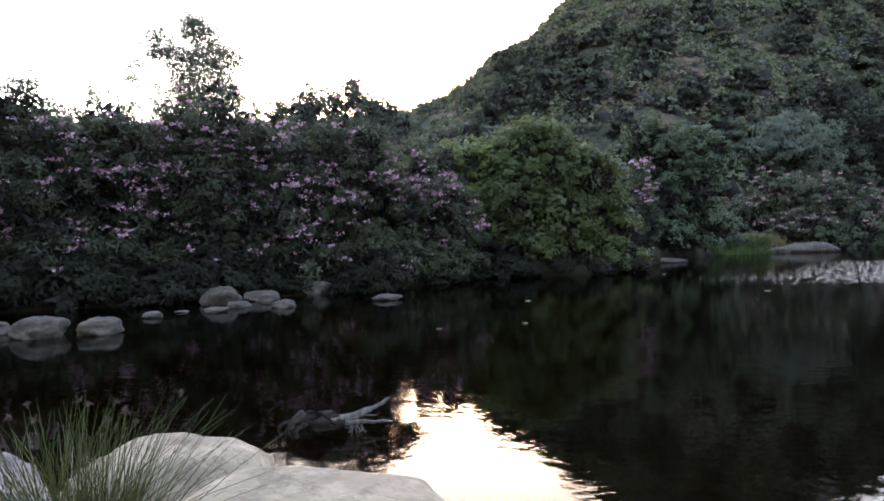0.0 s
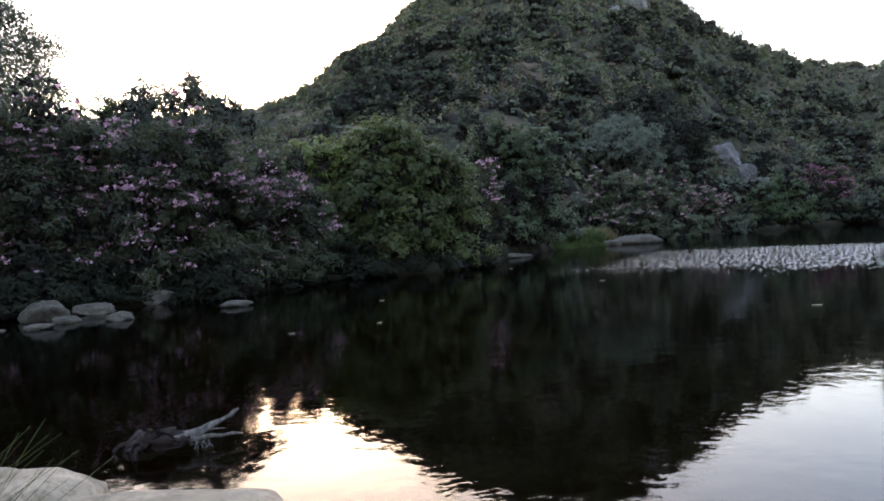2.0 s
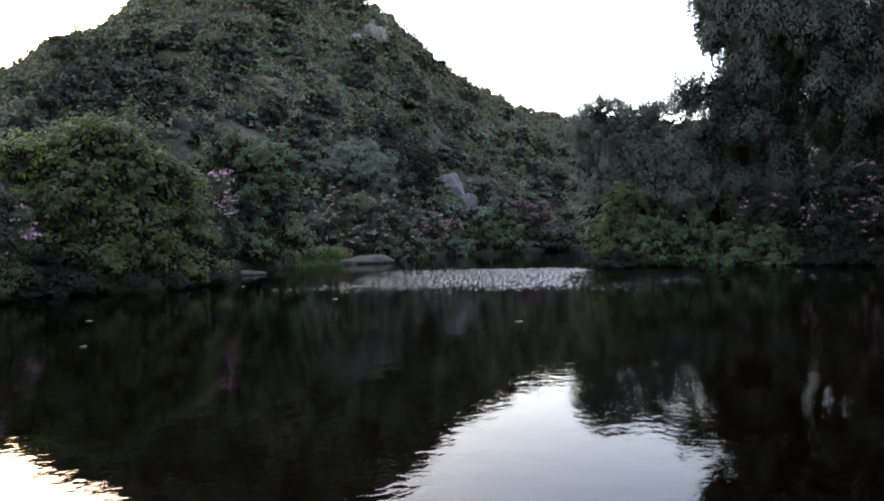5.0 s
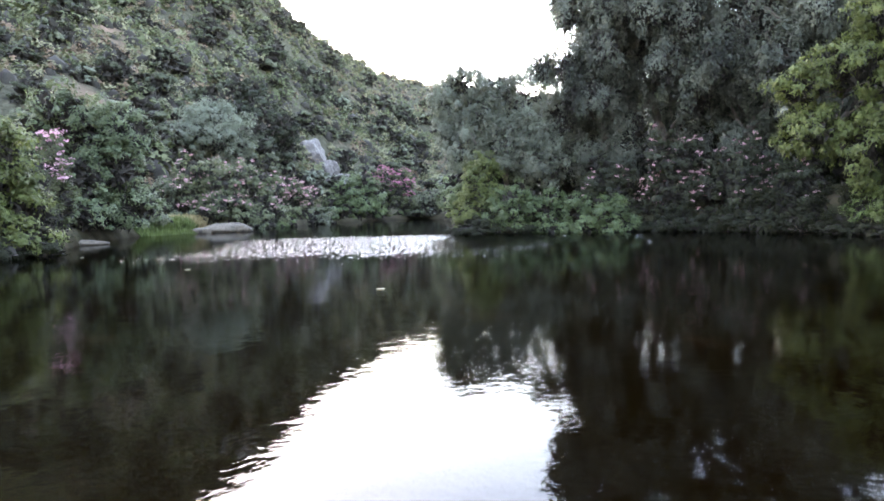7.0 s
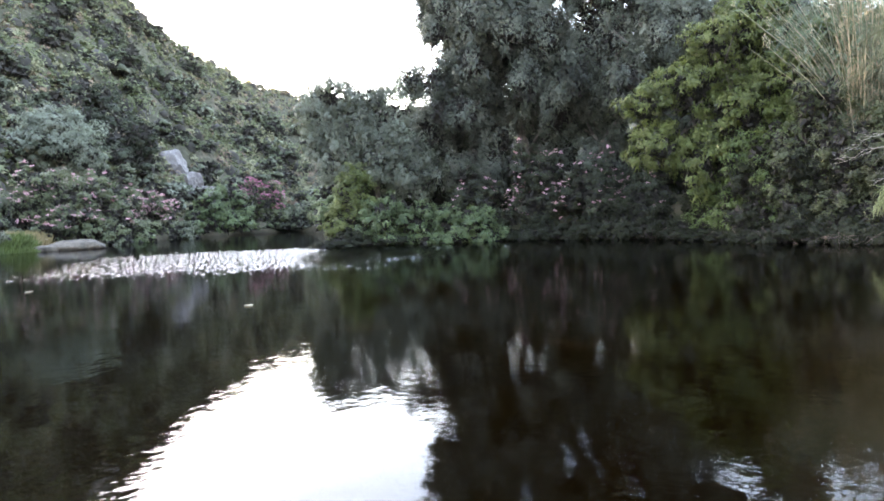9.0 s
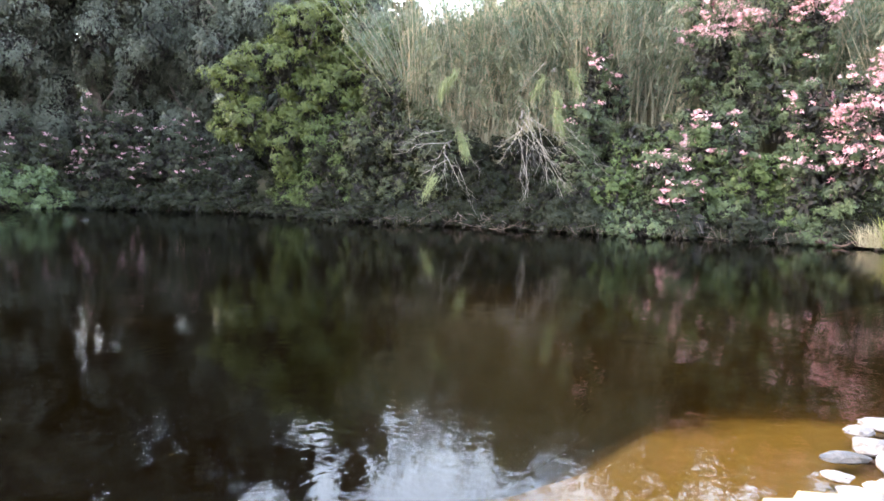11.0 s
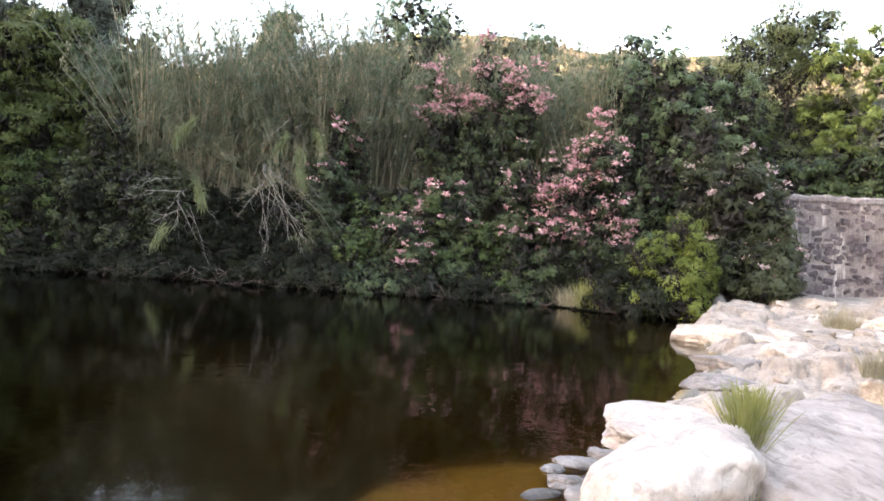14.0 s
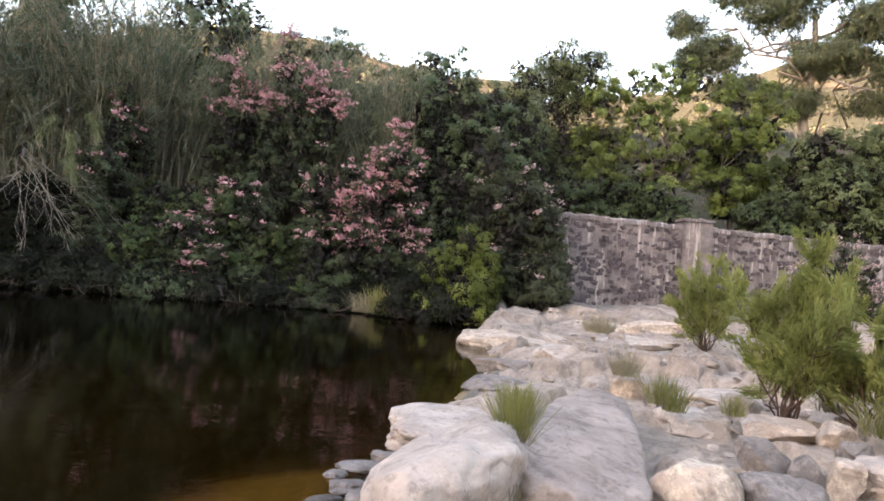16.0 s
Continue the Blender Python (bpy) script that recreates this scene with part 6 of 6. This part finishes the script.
for az, far, z, count, spread, tall, sd, mat in [(138.8, 4.9, 0.34, 150, 0.06, 0.52, 542, M_GRASS), (138.9, 5.35, 0.34, 130, 0.07, 0.5, 554, M_GRASS), (139.0, 5.9, 0.36, 170, 0.08, 0.42, 555, M_GRASS), (139.2, 6.6, 0.3, 150, 0.08, 0.34, 543, M_GRASS), (150.2, 8.3, 0.38, 90, 0.14, 0.4, 544, M_GRASS), (151.3, 8.0, 0.36, 90, 0.12, 0.36, 545, M_GRASS),
                                                 (147.6, 10.4, 0.42, 110, 0.2, 0.42, 546, M_DRY), (145.3, 18.6, 0.6, 140, 0.35, 0.6, 547, M_DRY), (162.3, 9.6, 0.4, 60, 0.2, 0.5, 548, M_DRY), (165.0, 8.2, 0.4, 90, 0.18, 0.45, 549, M_GRASS),
                                                 (155.6, 8.2, 0.38, 60, 0.12, 0.25, 550, M_GRASS), (127.0, 27.0, 0.1, 220, 0.5, 1.3, 551, M_GRASS), (125.5, 27.6, 0.1, 160, 0.5, 0.9, 552, M_DRY), (138.8, 4.3, 0.12, 60, 0.07, 0.3, 553, M_DRY)]:
    tussock("grass_tuft", "tuft of green and straw grass in a crack of the rocks" if mat is M_GRASS else "thin tuft of dry grass among the rocks", az, far, count, spread, tall * 0.5, tall, 0.16 if spread < 0.1 else 0.2, 0.0035 + far * 0.00022, sd, mat, z, 0, count // 4)


def tamarisk(label, az, far, half, height, n, seed, z=None):
    """A feathery shrub of upright reddish stems with fine needle-like leaves."""
    rng = rng_of(seed)
    x, y, _ = spot(az, far)
    top = new("tamarisk_shrub")
    top.location = (x, y, (ground_z(az, far) if z is None else z) - 0.03)
    tagged(top, label, "shrub")
    wood, at, way = [], [], []
    for q in range(20):
        a = rng.uniform(0, 2 * np.pi)
        w = half * math.sqrt(rng.random())
        end = np.array([w * math.cos(a), w * math.sin(a), height * rng.uniform(0.45, 0.85) * (1 - 0.35 * (w / half) ** 2)])
        path = crooked(rng, rng.normal(0, 0.05, 3) * np.array([1, 1, 0]), end, 7, 0.06)
        wood.append(tube_arrays(path, np.linspace(0.014, 0.004, 7), 5))
        for _ in range(7):
            s = path[rng.integers(2, 7)]
            tip = s + unit(rng.normal(0, 0.6, 3) + np.array([0, 0, 1.0])) * rng.uniform(0.2, 0.45) * height * 0.5
            wood.append(tube_arrays(crooked(rng, s, tip, 4, 0.05), np.linspace(0.005, 0.002, 4), 3))
            m = n // 140
            t = rng.random((m, 1)) ** 0.7
            at.append(s + (tip - s) * t + rng.normal(0, 0.016, (m, 3)) * height)
            way.append(unit((tip - s)[None] * 2 + rng.normal(0, 0.35, (m, 3)) * np.linalg.norm(tip - s)))
    at, way = np.concatenate(at), np.concatenate(way)
    part("brushwood", arrays_mesh("brushwood", *joined(wood), M_ROOT, True), top, "thin red-brown stems", "stuff")
    part("leaves", arrays_mesh("leaves", *leaf_arrays(at, way, unit(rng.normal(0, 1, at.shape)), 0.032 * height, 0.008 * height, 0), M_TAMARISK), top)


tamarisk("feathery green tamarisk shrub rooted among the rocks", 159.2, 9.2, 0.75, 2.4, 24000, 560)
tamarisk("feathery green tamarisk shrub growing from the shelf", 164.6, 9.2, 1.25, 2.2, 34000, 561)
tamarisk("slender tamarisk shrub in front of the stone wall", 153.5, 16.5, 0.7, 2.6, 18000, 562)
tamarisk("small tamarisk sprig on the shelf", 167.5, 8.0, 0.25, 0.7, 6000, 563)


# ---- driftwood ----
def driftwood():
    rng = rng_of(570)
    x, y, _ = spot(-9.6, 5.55)
    top = new("driftwood")
    top.matrix_world = pose(x, y, 0, 0, 0, 9.6)
    tagged(top, "gnarled driftwood stump with a pale forked limb floating in the river", "driftwood")
    def gnarled(path, radii, sides, amount, seed):
        v, f = tube_arrays(path, radii, sides)
        for q in range(len(v)):
            p = Vector(v[q]) * 26 + Vector((seed, 0, 0))
            v[q] = v[q] + np.array((noise.noise(p), noise.noise(p + Vector((5, 0, 0))), noise.noise(p + Vector((0, 7, 0))))) * amount
        return v, f

    trunk = [(-0.31, 0.0, 0.05), (-0.28, 0.0, 0.08), (-0.22, 0.0, 0.105), (-0.15, 0.0, 0.115), (-0.08, 0.0, 0.105), (0.0, 0.0, 0.09), (0.05, 0.0, 0.085), (0.09, 0.0, 0.085)]
    part("stump", arrays_mesh("stump", *gnarled(trunk, [0.015, 0.045, 0.066, 0.072, 0.066, 0.055, 0.05, 0.03], 26, 0.085, 1), M_STUMP, True), top, "knotted red-brown stump")
    for q in range(9):
        s = np.array([rng.uniform(-0.28, -0.16), rng.uniform(-0.07, 0.02), rng.uniform(0.07, 0.14)])
        reach = rng.uniform(0.06, 0.13)
        t = np.linspace(0, 1, 9)[:, None]
        path = s + np.concatenate([-reach * np.sin(t * 2.0), rng.uniform(-0.06, 0.01) * t, 0.015 * np.sin(t * 3) - (s[2] - 0.005) * t ** 1.6], 1) + rng.normal(0, 0.005, (9, 3))
        part("root", arrays_mesh("root", *gnarled(path, np.linspace(rng.uniform(0.02, 0.032), 0.008, 9), 7, 0.014, 3 * q), M_STUMP, True), top, "dark curled root")
    # the bleached limb splits near its foot into a raised prong and a low one, with rootlets hanging from the split
    prongs = (([(0.0, 0, 0.09), (0.07, 0, 0.092), (0.13, 0, 0.1), (0.2, 0.01, 0.125), (0.28, 0.015, 0.155), (0.36, 0.02, 0.18), (0.43, 0.02, 0.21), (0.46, 0.02, 0.235), (0.48, 0.02, 0.245)],
               [0.058, 0.054, 0.044, 0.03, 0.023, 0.018, 0.02, 0.017, 0.006], "weathered grey raised prong"),
              ([(0.1, -0.01, 0.085), (0.18, -0.02, 0.075), (0.26, -0.025, 0.082), (0.34, -0.02, 0.068), (0.42, -0.02, 0.072), (0.5, -0.02, 0.06)], [0.036, 0.021, 0.014, 0.012, 0.009, 0.003], "thin low prong"),
              ([(0.12, 0.01, 0.09), (0.2, 0.03, 0.1), (0.3, 0.04, 0.11), (0.38, 0.05, 0.105)], [0.02, 0.012, 0.008, 0.003], ""))
    for q, (path, radii, label) in enumerate(prongs):
        part("limb", arrays_mesh("limb", *gnarled(np.array(path), radii, 12, 0.018, 40 + 9 * q), M_DRIFT, True), top, label)
    for q in range(9):
        s = np.array([rng.uniform(0.12, 0.24), rng.uniform(-0.04, 0.0), 0.075])
        e = s + np.array([rng.uniform(-0.04, 0.08), rng.uniform(-0.08, -0.01), -0.1])
        part("rootlet", arrays_mesh("rootlet", *gnarled(crooked(rng, s, e, 6, 0.12), np.linspace(0.006, 0.002, 6), 5, 0.006, 60 + q), M_DRIFT, True), top)


driftwood()
for q, (az, far, size) in enumerate([(41.5, 13.0, 0.6), (7.2, 16.6, 0.5), (6.9, 12.2, 0.4), (-0.4, 11.6, 0.4), (25.9, 19.7, 0.6), (18.4, 28.2, 0.5)]):
    bm = bmesh.new()
    bmesh.ops.create_icosphere(bm, subdivisions=2, radius=0.5)
    for v in bm.verts:
        v.co = Vector((v.co.x * 0.3, v.co.y * 0.14, v.co.z * 0.05 + 0.02 * abs(v.co.x))) * size * (1 + 0.2 * noise.noise(v.co * 4))
    ob = new("floating_leaf", bm_mesh("floating_leaf", bm, M_DRY))
    ob.matrix_world = pose(*spot(az, far, 0.01), 0, 0, -az + 12)
    tagged(ob, "pale curled leaf floating on the dark water", "leaf")


# ---- the stone wall across the valley ----
def stone_wall():
    rng = rng_of(580)
    length = float(np.linalg.norm(WALL_B - WALL_A))
    turn = math.degrees(math.atan2(wall_way[1], wall_way[0]))
    top = new("stone_wall")
    top.matrix_world = pose(WALL_A[0], WALL_A[1], 0, 0, 0, turn)
    tagged(top, "old rubble stone wall with weathered mortar and a square pier", "wall", kind="structure")
    # local x runs along the wall, y away from the river side
    side = 1.0 if (Matrix.Rotation(radians(turn), 2) @ Vector((0, 1))).dot(Vector(wall_back)) > 0 else -1.0
    bm = bmesh.new()
    steps = 60
    rows = []
    for q in range(steps + 1):
        x = length * q / steps
        z = WALL_TOP - 0.06 + 0.06 * noise.noise(Vector((x * 0.9, 0, 0)))
        rows.append([bm.verts.new(c) for c in ((x, -0.02 * side, -0.3), (x, 0.06 * side, z), (x, 1.5 * side, z), (x, 1.55 * side, -0.3))])
    for a, b in zip(rows, rows[1:]):
        for c in range(3):
            bm.faces.new((a[c], b[c], b[c + 1], a[c + 1]))
    bm.faces.new(rows[0])
    bm.faces.new(rows[-1][::-1])
    bmesh.ops.recalc_face_normals(bm, faces=bm.faces)
    part("core", bm_mesh("core", bm, M_MORTAR, False), top, "grey mortar and rubble core")

    def block(sx, sz, seed, deep=0.12):
        r = rng_of(seed)
        bm = bmesh.new()
        bmesh.ops.create_cube(bm, size=1.0)
        bmesh.ops.bevel(bm, geom=list(bm.edges), offset=0.13, segments=1, affect="EDGES")
        for v in bm.verts:
            v.co += Vector(r.normal(0, 0.085, 3))
            v.co = Vector((v.co.x * sx, v.co.y * deep, v.co.z * sz))
        return bm_mesh("stone", bm, M_WALL_STONE, False)

    shapes = [block(1.0, 1.0, 590 + q) for q in range(6)]
    count, z, rest = 0, 0.7, []
    while z < WALL_TOP - 0.25:
        high = rng.uniform(0.17, 0.3)
        x = rng.uniform(-0.2, 0.1)
        while x < length - 0.5:
            wide = rng.uniform(0.16, 0.5)
            if rng.random() < 0.62:
                sc = (wide * rng.uniform(0.45, 1.0), rng.uniform(0.6, 1.6), high * rng.uniform(0.45, 1.1))
                lean = 0.08 * z / WALL_TOP
                m = pose(x + wide / 2, side * (lean - 0.005 + rng.uniform(-0.02, 0.02)), z + high / 2 + rng.normal(0, 0.08), 0, rng.normal(0, 16), 0) @ Matrix.Diagonal((*sc, 1))
                if count < 300 and 1.0 < x < 16 and z > 1.0:
                    ob = part("stone", shapes[rng.integers(6)], top)
                    ob.matrix_local = m
                    count += 1
                else:
                    rest.append((shapes[rng.integers(6)], m))
            x += wide
        z += high
    verts, faces = [], []
    for me, m in rest:
        start = len(verts)
        verts += [tuple(m @ v.co) for v in me.vertices]
        faces += [tuple(start + i for i in p.vertices) for p in me.polygons]
    me = bpy.data.meshes.new("rubble")
    me.from_pydata(verts, [], faces)
    me.materials.append(M_WALL_STONE)
    part("rubble", me, top, "", "stuff")
    # pier and coping
    for name, x0, x1, y0, y1, z0, z1, rough in (("pier", 8.3, 9.7, -0.22, 0.7, -0.3, WALL_TOP + 0.22, 0.03), ("pier_cap", 8.2, 9.8, -0.28, 0.8, WALL_TOP + 0.22, WALL_TOP + 0.36, 0.03)):
        bm = bmesh.new()
        bmesh.ops.create_cube(bm, size=1.0)
        bmesh.ops.subdivide_edges(bm, edges=list(bm.edges), cuts=5, use_grid_fill=True)
        for v in bm.verts:
            p = Vector(((x0 + x1) / 2 + v.co.x * (x1 - x0), side * ((y0 + y1) / 2 + v.co.y * (y1 - y0)), (z0 + z1) / 2 + v.co.z * (z1 - z0)))
            v.co = p + Vector((noise.noise(p * 2.1), noise.noise(p * 2.3 + Vector((9, 0, 0))), noise.noise(p * 2.7 + Vector((0, 5, 0))))) * rough * 1.6
        bmesh.ops.bevel(bm, geom=[e for e in bm.edges if e.calc_face_angle(0) > 1.0], offset=0.05, segments=2, affect="EDGES")
        part(name, bm_mesh(name, bm, M_MORTAR, False), top)
    bm = bmesh.new()
    rows = []
    for q in range(121):
        x = length * q / 120
        z = WALL_TOP - 0.05 + 0.05 * noise.noise(Vector((x * 0.9, 0, 0))) + 0.07 * noise.noise(Vector((x * 2.7, 2, 0))) + 0.05 * noise.noise(Vector((x * 8.0, 5, 0)))
        rows.append([bm.verts.new((x, side * yy, z + zz)) for yy, zz in ((-0.03, -0.14), (-0.04, 0.03), (0.05, 0.11), (1.45, 0.11), (1.53, -0.14))])
    for a, b in zip(rows, rows[1:]):
        for c in range(4):
            bm.faces.new((a[c], b[c], b[c + 1], a[c + 1]))
    bmesh.ops.recalc_face_normals(bm, faces=bm.faces)
    part("coping", bm_mesh("coping", bm, M_MORTAR, False), top, "rough mortar coping")


stone_wall()
